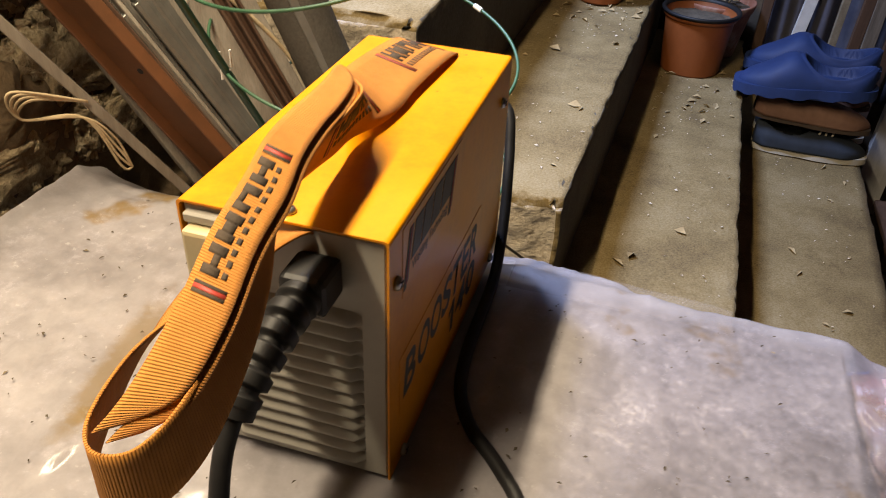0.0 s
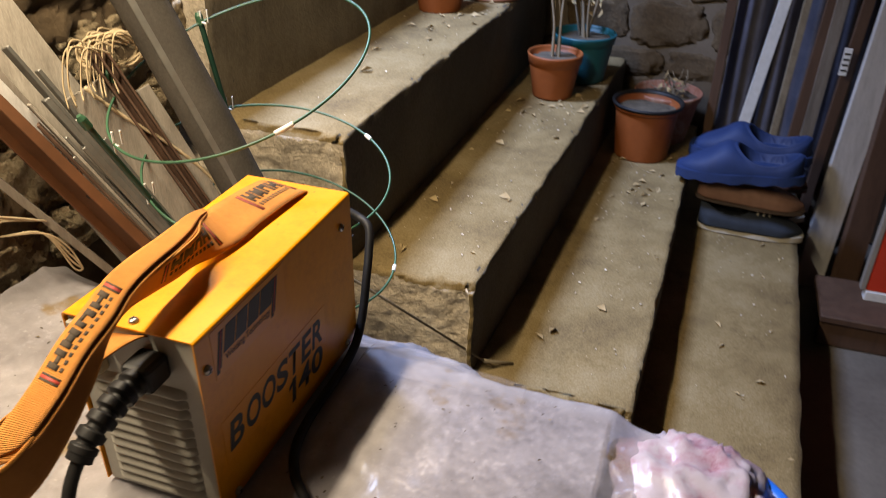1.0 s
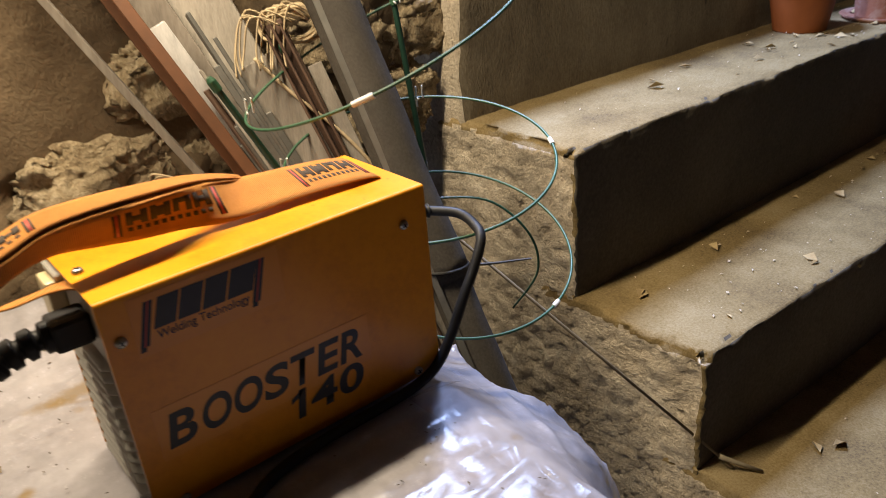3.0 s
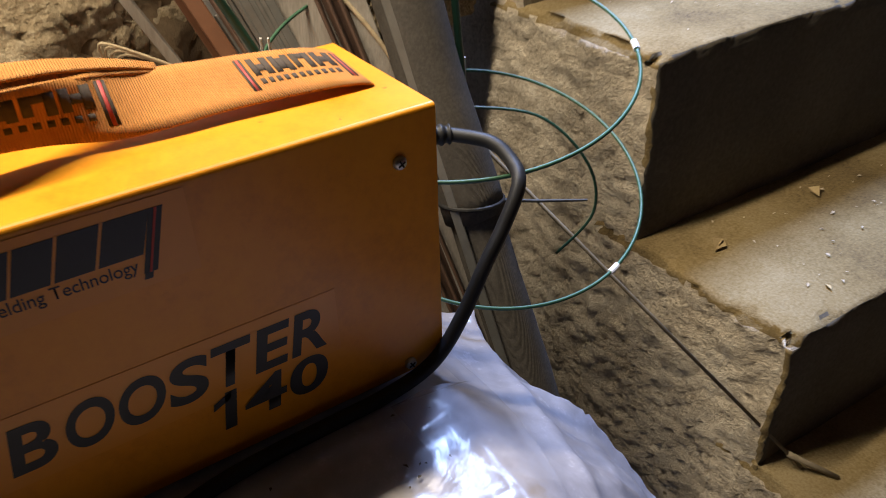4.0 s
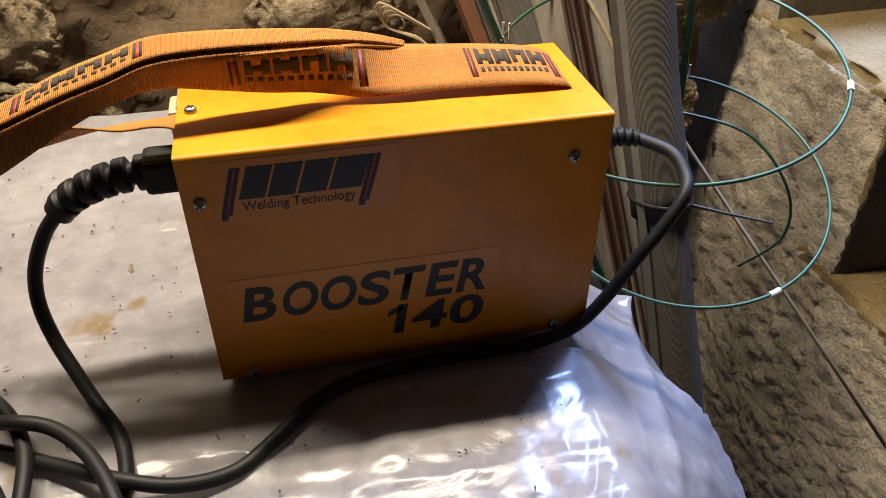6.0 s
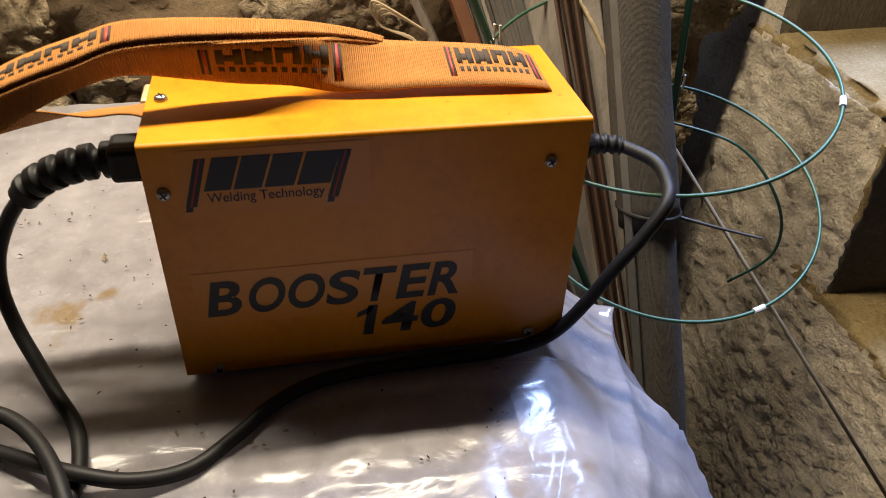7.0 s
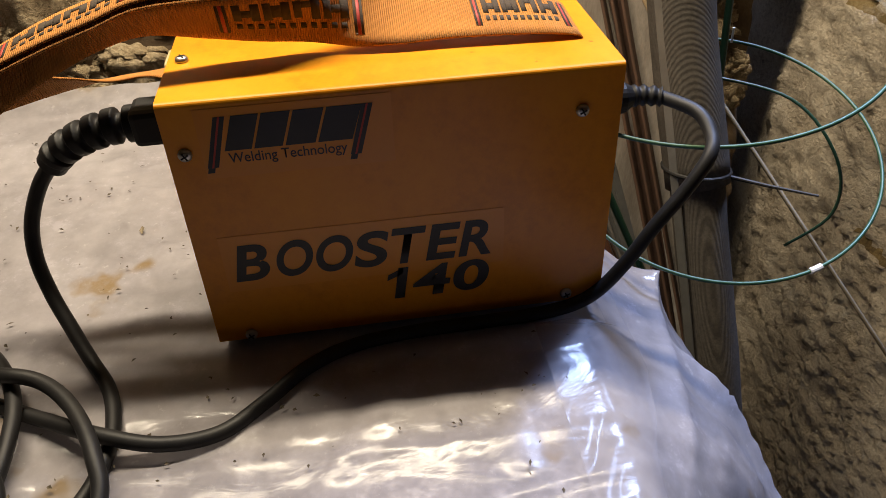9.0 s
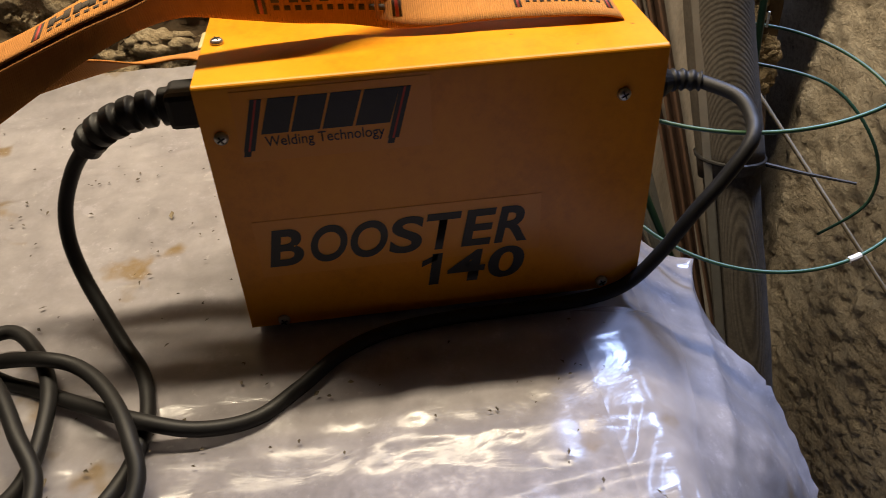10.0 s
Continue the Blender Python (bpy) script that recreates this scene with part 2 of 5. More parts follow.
    l.new(dust.outputs["Fac"], rr.inputs["Value"])
    l.new(rr.outputs["Result"], b.inputs["Roughness"])
    b.inputs["Specular IOR Level"].default_value = 0.62
    tr = n.new("ShaderNodeBsdfTransparent")
    tl = n.new("ShaderNodeBsdfTranslucent")
    tl.inputs["Color"].default_value = (0.8, 0.8, 0.85, 1)
    m1, m2 = n.new("ShaderNodeMixShader"), n.new("ShaderNodeMixShader")
    m1.inputs["Fac"].default_value = 0.35
    l.new(b.outputs[0], m1.inputs[1])
    l.new(tl.outputs[0], m1.inputs[2])
    l.new(m1.outputs[0], m2.inputs[1])
    l.new(tr.outputs[0], m2.inputs[2])
    place = n.new("ShaderNodeSeparateXYZ")
    l.new(co.outputs["Object"], place.inputs[0])
    clean = n.new("ShaderNodeMapRange")
    clean.inputs["From Min"].default_value, clean.inputs["From Max"].default_value = 0.06, 0.16
    clean.inputs["To Min"].default_value, clean.inputs["To Max"].default_value = clear, min(0.85, clear + 0.34)
    l.new(place.outputs["X"], clean.inputs["Value"])
    hang = n.new("ShaderNodeMapRange")
    hang.inputs["From Min"].default_value, hang.inputs["From Max"].default_value = 0.225, 0.25
    hang.inputs["To Min"].default_value, hang.inputs["To Max"].default_value = 1.0, 0.4 if clear < 0.5 else 1.0
    l.new(place.outputs["Y"], hang.inputs["Value"])
    both = n.new("ShaderNodeMath")
    both.operation = "MULTIPLY"
    l.new(clean.outputs["Result"], both.inputs[0])
    l.new(hang.outputs["Result"], both.inputs[1])
    l.new(both.outputs[0], m2.inputs["Fac"])
    l.new(m2.outputs[0], n["Material Output"].inputs["Surface"])
    return m


def ribbed(m, scale):
    """Fine ribs round a roll of screen, standing across its length."""
    n, l = m.node_tree.nodes, m.node_tree.links
    co, w, bp = n.new("ShaderNodeTexCoord"), n.new("ShaderNodeTexWave"), n.new("ShaderNodeBump")
    w.bands_direction = "Z"
    w.inputs["Scale"].default_value, w.inputs["Distortion"].default_value, w.inputs["Detail"].default_value = scale, 1.2, 2
    bp.inputs["Strength"].default_value, bp.inputs["Distance"].default_value = 0.5, 0.0005
    l.new(co.outputs["Object"], w.inputs["Vector"])
    l.new(w.outputs["Fac"], bp.inputs["Height"])
    l.new(bp.outputs[0], n["Principled BSDF"].inputs["Normal"])


ribbed(M_MESH, 330)
M_STRAP, M_SHEET, M_FILM = webbing(), sheeting("clear_polythene", 0.2), sheeting("thin_clear_film", 0.74)


# ---- building helpers ----
def finish(name, bm, mat, parent=None, label="", smooth=False):
    me = bpy.data.meshes.new(name)
    bmesh.ops.recalc_face_normals(bm, faces=bm.faces)
    bm.to_mesh(me)
    bm.free()
    for m in (mat if isinstance(mat, (list, tuple)) else [mat]):
        me.materials.append(m)
    if smooth:
        for p in me.polygons:
            p.use_smooth = True
    ob = new(name, me)
    if parent:
        ob.parent = parent
    if label:
        ob["label"] = label
    return ob


def part(name, bm, mat, parent, label="", smooth=False):
    return finish(name, bm, mat, parent, label, smooth)


def block(lo, hi, bevel=0.0, seg=1, cuts=0):
    bm = bmesh.new()
    c = [(a + b) / 2 for a, b in zip(lo, hi)]
    s = [b - a for a, b in zip(lo, hi)]
    bmesh.ops.create_cube(bm, size=1, matrix=Matrix.Translation(c) @ Matrix.Diagonal((*s, 1)))
    if bevel:
        bmesh.ops.bevel(bm, geom=bm.edges[:], offset=bevel, segments=seg, profile=0.5, affect="EDGES")
    return bm


def lathe(profile, seg=40, m=Matrix()):
    """A turned body from (radius, height) pairs."""
    bm = bmesh.new()
    rings = []
    for r, z in profile:
        if r < 1e-6:
            rings.append([bm.verts.new(m @ Vector((0, 0, z)))])
        else:
            rings.append([bm.verts.new(m @ Vector((r * math.cos(2 * math.pi * i / seg), r * math.sin(2 * math.pi * i / seg), z))) for i in range(seg)])
    for a, b in zip(rings, rings[1:]):
        for i in range(seg):
            q = [a[i % len(a)], a[(i + 1) % len(a)], b[(i + 1) % len(b)], b[i % len(b)]]
            q = list(dict.fromkeys(q))
            if len(q) > 2:
                bm.faces.new(q)
    return bm


def spline(pts, n=12):
    """A smooth line through points."""
    pts = [Vector(p) for p in pts]
    out = []
    for i in range(len(pts) - 1):
        p0, p1, p2, p3 = pts[max(0, i - 1)], pts[i], pts[i + 1], pts[min(len(pts) - 1, i + 2)]
        for k in range(n):
            t = k / n
            out.append(0.5 * ((2 * p1) + (p2 - p0) * t + (2 * p0 - 5 * p1 + 4 * p2 - p3) * t * t + (3 * p1 - p0 - 3 * p2 + p3) * t ** 3))
    out.append(pts[-1])
    return out


def tube(path, radius, seg=12, caps=True):
    """A round tube along a path; radius may be a number or a function of 0..1."""
    bm = bmesh.new()
    rings, up = [], Vector((0, 0, 1))
    n = len(path)
    for i, p in enumerate(path):
        d = (path[min(n - 1, i + 1)] - path[max(0, i - 1)]).normalized()
        side = up - d * up.dot(d)
        if side.length < 0.05:
            side = Vector((1, 0, 0)) - d * d.x
        side.normalize()
        up = side
        other = d.cross(side)
        r = radius(i / (n - 1)) if callable(radius) else radius
        rings.append([bm.verts.new(p + (side * math.cos(a) + other * math.sin(a)) * r) for a in (2 * math.pi * k / seg for k in range(seg))])
    for a, b in zip(rings, rings[1:]):
        for i in range(seg):
            bm.faces.new((a[i], a[(i + 1) % seg], b[(i + 1) % seg], b[i]))
    if caps:
        bm.faces.new(rings[0][::-1])
        bm.faces.new(rings[-1])
    return bm


def rough_box(lo, hi, step, amp, scale=9.0, edge=0.0, keep=()):
    """A box with gridded faces, moved by noise along all axes, for cast or broken masonry."""
    bm = bmesh.new()
    n = [max(1, round((b - a) / step)) for a, b in zip(lo, hi)]
    seen = {}

    def vert(i, j, k):
        key = (i, j, k)
        if key not in seen:
            p = Vector([a + (b - a) * q / m for a, b, q, m in zip(lo, hi, key, n)])
            d = noise.noise_vector(p * scale) + 0.5 * noise.noise_vector(p * scale * 3.1)
            border = sum(q in (0, m) for q, m in zip(key, n))
            w = amp * (1 + edge * (border > 1))
            seen[key] = bm.verts.new(p + Vector([d[a] * w * (0 if a in keep else 1) for a in range(3)]))
        return seen[key]

    for ax in range(3):
        u, v = [a for a in range(3) if a != ax]
        for side in (0, n[ax]):
            for i in range(n[u]):
                for j in range(n[v]):
                    q = []
                    for di, dj in ((0, 0), (1, 0), (1, 1), (0, 1)):
                        key = [0, 0, 0]
                        key[ax], key[u], key[v] = side, i + di, j + dj
                        q.append(vert(*key))
                    bm.faces.new(q)
    return bm


def lump(size, seed, amp=0.22, level=3, squash=0.55, crumb=0.0):
    """A broken stone: a rounded block, worn and pitted by noise."""
    bm = bmesh.new()
    bmesh.ops.create_icosphere(bm, subdivisions=level, radius=1)
    off = Vector((seed * 7.3, seed * 3.1, seed * 1.7))
    for v in bm.verts:
        p = v.co.copy()
        for a in range(3):
            p[a] = math.copysign(abs(p[a]) ** squash, p[a])
        n = noise.noise(p * 1.1 + off) * 0.8 + noise.noise(p * 2.9 + off) * 0.5 + noise.noise(p * 6.0 + off) * 0.38 + noise.noise(p * 13.0 + off) * 0.26 + noise.noise(p * 26.0 + off) * 0.14
        p *= 1 + amp * n
        v.co = Vector([p[a] * size[a] for a in range(3)])
    if crumb:
        bm.normal_update()
        moves = []
        for v in bm.verts:
            q = v.co + off
            n = noise.noise(q * 26) + 0.9 * abs(noise.noise(q * 55)) + 0.55 * noise.noise(q * 110) + 0.3 * noise.noise(q * 210)
            moves.append((v, v.normal * n * crumb))
        for v, d in moves:
            v.co += d
    return bm


def bar(a, b, width, thick, side, bevel=0.0008):
    """A straight strip from a to b; side is the way its width runs."""
    a, b = Vector(a), Vector(b)
    d = (b - a)
    ln = d.length
    d.normalize()
    u = Vector(side) - d * d.dot(Vector(side))
    u.normalize()
    w = d.cross(u)
    bm = block((-width / 2, -thick / 2, 0), (width / 2, thick / 2, ln), bevel)
    m = Matrix((u, w, d)).transposed().to_4x4()
    m.translation = a
    bmesh.ops.transform(bm, matrix=m, verts=bm.verts)
    return bm


def merge(*bms):
    """Several meshes as one part."""
    out = bmesh.new()
    for b in bms:
        me = bpy.data.meshes.new("joined")
        b.to_mesh(me)
        b.free()
        out.from_mesh(me)
        bpy.data.meshes.remove(me)
    return out


# ---- the cellar ----
floor = tagged(finish("floor", rough_box((-0.9, -2.6, -0.12), (3.0, 2.25, 0.0), 0.12, 0.004), M_FLOOR), "worn grey concrete cellar floor with dust", "floor", kind="structure")

STEPS = [  # front edge at the near end, front edge at the far end, back, top
    (0.634, 0.69, 0.25, 0.205),
    (0.315, 0.345, -0.05, 0.345),
    (0.010, 0.078, -0.30, 0.545),
    (-0.230, -0.208, -0.55, 0.794),
    (-0.478, -0.46, -2.55, 1.02),
]
Y0, Y1 = 0.714, 2.24
stairs = tagged(new("stairs"), "rough cast concrete cellar stairs with sandy worn treads", "stairs", kind="structure")


def step_mesh(x0, x1, back, top, gap):
    """One cast step: worn, chipped front edge and a rough broken end."""
    g = 0.0075 if top > 0.3 and back > -1 else 0.022
    bm = rough_box((back, Y0 + gap, 0.0), (x0, Y1, top), g, 0.0022, 11, 0.6)
    for v in bm.verts:
        p = v.co
        front, upper, end = p.x > x0 - 0.008, p.z > top - 0.008, p.y < Y0 + gap + 0.008
        k = (p.x - back) / (x0 - back)
        if end:
            n = noise.noise(p * 13) * 0.9 + noise.noise(p * 31) * 0.7 + noise.noise(p * 70) * 0.4
            p.y += (0.0042 * n + 0.0015 * noise.noise(Vector((p.x * 9, 0, p.z * 50))) + 0.003 * noise.noise(p * 75) + 0.0065 * noise.noise(p * 150)) * (0.35 if upper else 1.0)
        if front and upper:
            c = max(0, noise.noise(p * 17 + Vector((3, 1, 8))) - 0.1) * 0.008 + max(0, noise.noise(p * 60)) * 0.0035 + 0.0012
            c += 0.012 if end else 0
            p.x -= c
            p.z -= c * 0.8
        if end and upper:
            p.y += 0.006 + 0.008 * noise.noise(p * 25)
        p.x += (x1 - x0) * (p.y - Y0) / (Y1 - Y0) * max(0, k)
    bm.normal_update()
    for face in bm.faces:
        nrm = face.normal
        mid = face.calc_center_median()
        # ends take the paler colour that replaces the light they lack
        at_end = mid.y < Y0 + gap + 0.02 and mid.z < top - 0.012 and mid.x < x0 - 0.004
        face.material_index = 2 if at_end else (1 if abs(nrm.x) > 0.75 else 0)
        face.smooth = True
    return bm


for i, (x0, x1, back, top) in enumerate(STEPS):
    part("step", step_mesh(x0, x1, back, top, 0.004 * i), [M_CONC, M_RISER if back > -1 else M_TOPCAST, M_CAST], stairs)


def wall_grid(name, x0, x1, y0, y1, z0, z1, step, amp, mat, axis, thick=0.3):
    """A wall with one rough face, bedded in mortar; axis 0 faces +x at x1, axis 1 faces -y at y0."""
    bm = bmesh.new()
    nu = round(((y1 - y0) if axis == 0 else (x1 - x0)) / step)
    nv = round((z1 - z0) / step)
    front = []
    for i in range(nu + 1):
        row = []
        for j in range(nv + 1):
            u, v = i / nu, j / nv
            p = Vector((x1, y0 + (y1 - y0) * u, z0 + (z1 - z0) * v)) if axis == 0 else Vector((x0 + (x1 - x0) * u, y0, z0 + (z1 - z0) * v))
            n = noise.noise(p * 3.5) + 0.5 * noise.noise(p * 9) + 0.34 * noise.noise(p * 24) + 0.3 * abs(noise.noise(p * 48)) + 0.16 * noise.noise(p * 100)
            smooth = max(0.0, 1 - ((p.y - 0.13) / 0.13) ** 4) * (p.z > 0.88) if axis == 0 else 0.0
            p[axis] += amp * n * (1 if axis == 0 else -1) * (1 - 0.85 * smooth)
            row.append(bm.verts.new(p))
        front.append(row)
    for i in range(nu):
        for j in range(nv):
            bm.faces.new((front[i][j], front[i + 1][j], front[i + 1][j + 1], front[i][j + 1]))
    for f in bm.faces:
        f.smooth = True
    back = block((x0, y0, z0), (x1 - 0.09, y1, z1)) if axis == 0 else block((x0, y0 + 0.09, z0), (x1, y1, z1))
    return finish(name, merge(bm, back), mat)


wall_w = tagged(wall_grid("wall_west", -0.9, -0.53, -2.6, 0.66, 0, 2.6, 0.0095, 0.036, M_MORTAR, 0), "rubble stone cellar wall in sandy crumbling mortar", "wall", kind="structure")
wall_n = tagged(wall_grid("wall_north", -2.6, 3.0, 2.26, 2.6, 0, 2.9, 0.03, 0.012, M_PALEMORTAR, 1), "old rubble stone wall with wide pale mortar", "wall", kind="structure")
wall_e = tagged(finish("wall_east", block((3.0, -2.6, 0), (3.2, 2.26, 2.6)), M_PLASTER), "plain old plaster wall", "wall", kind="structure")
wall_s = tagged(finish("wall_south", block((-0.9, -2.8, 0), (3.2, -2.6, 2.6)), M_PLASTER), "plain old plaster wall", "wall", kind="structure")
wall_sw = tagged(finish("wall_stairwell", block((-2.6, 0.42, 0), (-0.9, 0.66, 2.9)), M_PLASTER), "plain plaster wall of the stairwell", "wall", kind="structure")
wall_end = tagged(finish("wall_stair_top", block((-2.8, 0.42, 0), (-2.6, 2.6, 2.9)), M_PLASTER), "plain plaster wall at the stair head", "wall", kind="structure")
# added out of view; height and tone set the soft fill from above
ceiling = tagged(finish("ceiling", block((-0.5, -2.8, 1.98), (3.2, 2.6, 2.2)), M_CEILTONE), "old plaster ceiling out of view, grey tone set for bounce light", "ceiling", kind="structure")
ceiling_b = tagged(finish("ceiling_stairwell", block((-2.8, 0.42, 2.9), (-0.5, 2.6, 3.0)), M_PLASTER), "plain plaster ceiling over the stairs", "ceiling", kind="structure")

# ---- table ----
TZ = 0.748
table = tagged(new("table"), "plain wooden work table covered with plastic sheeting", "table")
part("tabletop", block((-0.42, -0.8, TZ - 0.03), (0.302, 0.248, TZ - 0.006), 0.004), M_SLAB, table, "grey board spattered with pale paint")
for x in (-0.37, 0.2):
    for y in (-0.74, 0.2):
        part("leg", block((x - 0.03, y - 0.03, 0), (x + 0.03, y + 0.03, TZ - 0.03), 0.004), M_WOOD, table)


def ramp01(a, b, x):
    k = min(1.0, max(0.0, (x - a) / (b - a)))
    return k * k * (3 - 2 * k)


def drape(u, s):
    """Where the sheet lies s metres past the far table edge, at u along it: (way out, drop)."""
    steep = ramp01(0.1, 0.25, u)
    t1, t2 = 36 + 42 * steep, 66 + 22 * steep
    y = z = 0.0
    n = max(1, round(s / 0.006))
    for k in range(n):
        q = s * (k + 0.5) / n
        a = radians(t1 * ramp01(-0.004, 0.03, q) + (t2 - t1) * ramp01(0.09, 0.19, q))
        y += math.cos(a) * s / n
        z += math.sin(a) * s / n
    return y, z


def reach(u):
    """How far the sheet goes on past the far table edge."""
    if u < -0.13:
        return 0.05 + 0.012 * noise.noise(Vector((u * 9, 0, 9)))
    if u < -0.086:
        return 0.05 + 0.085 * (u + 0.13) / 0.044
    return min(0.21, 0.135 + 0.16 * ramp01(-0.05, 0.12, u) + 0.008 * noise.noise(Vector((u * 14, 0, 9))))


def crumple(u, v):
    """Creases of the sheet where it lies flat."""
    flat = noise.noise(Vector((u * 7, v * 7, 0))) * 0.002
    long_folds = abs(noise.noise(Vector((u * 15 + 3, v * 3.2, 1)))) * 0.0055
    ridges = 0.0022 * max(0.0, 1 - abs(noise.noise(Vector((u * 6 + v * 3, v * 4 - u * 2, 11)))) * 9)
    small = abs(noise.noise(Vector((u * 9 + v * 13, v * 21 - u * 8, 7)))) * 0.0017 + abs(noise.noise(Vector((u * 38, v * 30, 5)))) * 0.002
    lines = 0.0
    for u0, slope, tall, wide, seed in ((-0.028, 0.03, 0.0034, 0.007, 1), (-0.062, 0.1, 0.0026, 0.006, 2), (0.012, -0.05, 0.002, 0.005, 3), (0.105, 0.04, 0.0022, 0.008, 4), (0.175, -0.12, 0.0026, 0.007, 5), (-0.2, 0.25, 0.0024, 0.008, 6), (-0.3, -0.45, 0.004, 0.012, 7)):
        d = abs(u - u0 - slope * v - 0.006 * noise.noise(Vector((v * 6, seed, 0)))) / wide
        lines += tall * max(0.0, 1 - d) * (0.5 + 0.5 * noise.noise(Vector((v * 5, seed, 4))))
    return flat + long_folds + ridges + small + lines


def sheet_mesh():
    """The sheet lies creased on the table and hangs down over the far and the right edge."""
    bm = bmesh.new()
    nx, ny, flat_rows = 200, 260, 200
    rows = []
    for i in range(nx + 1):
        row = []
        u = -0.435 + 0.825 * i / nx
        far = reach(u)
        for j in range(ny + 1):
            s = far * (j - flat_rows) / (ny - flat_rows) if j > flat_rows else 0.0
            v = -0.78 + 1.023 * min(1.0, j / flat_rows) + s
            x, y, z = u, v, TZ - 0.001
            under = ramp01(-0.18, -0.155, u) * (1 - ramp01(0.02, 0.045, u)) * ramp01(-0.05, -0.025, v) * (1 - ramp01(0.25, 0.27, v))
            z += crumple(u, v) * (1 - under)
            if u < -0.36:
                z += (u + 0.36) ** 2 * 2.6
            if u > 0.303:
                d = u - 0.303
                x = 0.303 + d * 0.92
                z -= d * 0.4 - 0.004 * noise.noise(Vector((v * 20, u * 20, 3)))
            if s > 0:
                dy, dz = drape(u, s)
                on = min(1.0, s * 9)
                line = s - (0.125 - 0.28 * (u + 0.086))
                fold = (0.008 + 0.014 * math.exp(-abs(u + 0.08) / 0.025)) * math.exp(-abs(line) / 0.016) * ramp01(-0.12, -0.08, u) * (1 - ramp01(0.09, 0.17, u))
                second = u - 0.02 - 0.9 * (s - 0.12)
                fold += 0.013 * math.exp(-abs(second) / 0.012) * ramp01(0.09, 0.15, s)
                fold += on * (0.0045 * abs(noise.noise(Vector((u * 22 - s * 12, s * 9, 4)))) + 0.0016 * abs(noise.noise(Vector((u * 50, s * 30, 6)))))
                y, z = 0.243 + dy + 0.55 * fold, z - dz + 0.8 * fold
            row.append(bm.verts.new((x, y, z)))
        rows.append(row)
    for i in range(nx):
        for j in range(ny):
            bm.faces.new((rows[i][j], rows[i + 1][j], rows[i + 1][j + 1], rows[i][j + 1]))
    return bm


def overlay_mesh():
    """A narrow loose strip of the same clear sheeting over the table edge."""
    bm = bmesh.new()
    rows = []
    for i in range(121):
        u = -0.06 + 0.27 * i / 120
        lo = 0.276 if u < 0.022 else 0.218
        hi = 0.298 - 0.34 * max(0, u - 0.06) + 0.004 * noise.noise(Vector((u * 25, 1, 2)))
        row = []
        for j in range(25):
            v = lo + (hi - lo) * j / 24
            dy, dz = drape(u, v - 0.243) if v > 0.243 else (v - 0.243, 0.0)
            lift = 0.0075 + 0.003 * abs(noise.noise(Vector((u * 26, v * 50, 8)))) + 0.006 * ramp01(0.27, 0.3, v) * (0.5 + noise.noise(Vector((u * 17, 0, 3))))
            row.append(bm.verts.new((u, 0.243 + dy, TZ + lift - dz)))
        rows.append(row)
    for a, b in zip(rows, rows[1:]):
        for j in range(24):
            bm.faces.new((a[j], b[j], b[j + 1], a[j + 1]))
    return bm


sheet = tagged(finish("plastic_sheet", sheet_mesh(), M_SHEET, smooth=True), "milky clear plastic sheeting, creased and dusty, spread over the table", "plastic sheet")
tagged(finish("plastic_strip", overlay_mesh(), M_FILM, smooth=True), "loose clear plastic strip lying over the edge of the sheeting", "plastic strip")

# ---- welding machine ----
W, L, H, Z0 = 0.123, 0.27, 0.187, 0.75
welder = tagged(new("welding_machine"), "yellow portable welding machine with grey louvred front, standing on plastic sheeting", "welding machine")


def cover_mesh():
    """Folded sheet cover: top and two sides, open at both ends, with rounded folds."""
    t, r, n = 0.0014, 0.003, 5
    out = [(0, Z0 + 0.003)]
    for k in range(n + 1):
        a = math.pi / 2 * k / n
        out.append((-r + r * math.cos(a), Z0 + H - r + r * math.sin(a)))
    for k in range(n + 1):
        a = math.pi / 2 + math.pi / 2 * k / n
        out.append((-W + r + r * math.cos(a), Z0 + H - r + r * math.sin(a)))
    out.append((-W, Z0 + 0.003))
    c = (-W / 2, Z0)
    inn = [(c[0] + (x - c[0]) * (1 - 2 * t / W), c[1] + (z - c[1]) * (1 - t / H)) for x, z in out]
    bm = bmesh.new()
    rings = []
    for y in (-0.003, L + 0.003):
        rings.append(([bm.verts.new((x, y, z)) for x, z in out], [bm.verts.new((x, y, z)) for x, z in inn]))
    m = len(out)
    for i in range(m - 1):
        (a, ai), (b, bi) = rings
        bm.faces.new((a[i], a[i + 1], b[i + 1], b[i]))
        bm.faces.new((ai[i], bi[i], bi[i + 1], ai[i + 1]))
        bm.faces.new((a[i], ai[i], ai[i + 1], a[i + 1]))
        bm.faces.new((b[i], b[i + 1], bi[i + 1], bi[i]))
    for i in (0, m - 1):
        (a, ai), (b, bi) = rings
        bm.faces.new((a[i], b[i], bi[i], ai[i]))
    return bm


part("cover", cover_mesh(), M_YELLOW, welder, "orange-yellow painted sheet steel cover")
part("base_plate", block((-W + 0.003, 0.001, Z0), (-0.003, L - 0.001, Z0 + 0.004), 0.001), M_GREY, welder)
front = part("front_panel", block((-W + 0.0025, -0.0005, Z0 + 0.002), (-0.0025, 0.003, Z0 + H - 0.003), 0.0012), M_GREY, welder, "grey plastic front panel with louvres")
part("back_panel", block((-W + 0.0025, L - 0.003, Z0 + 0.002), (-0.0025, L + 0.0005, Z0 + H - 0.003), 0.0012), M_GREY, welder)


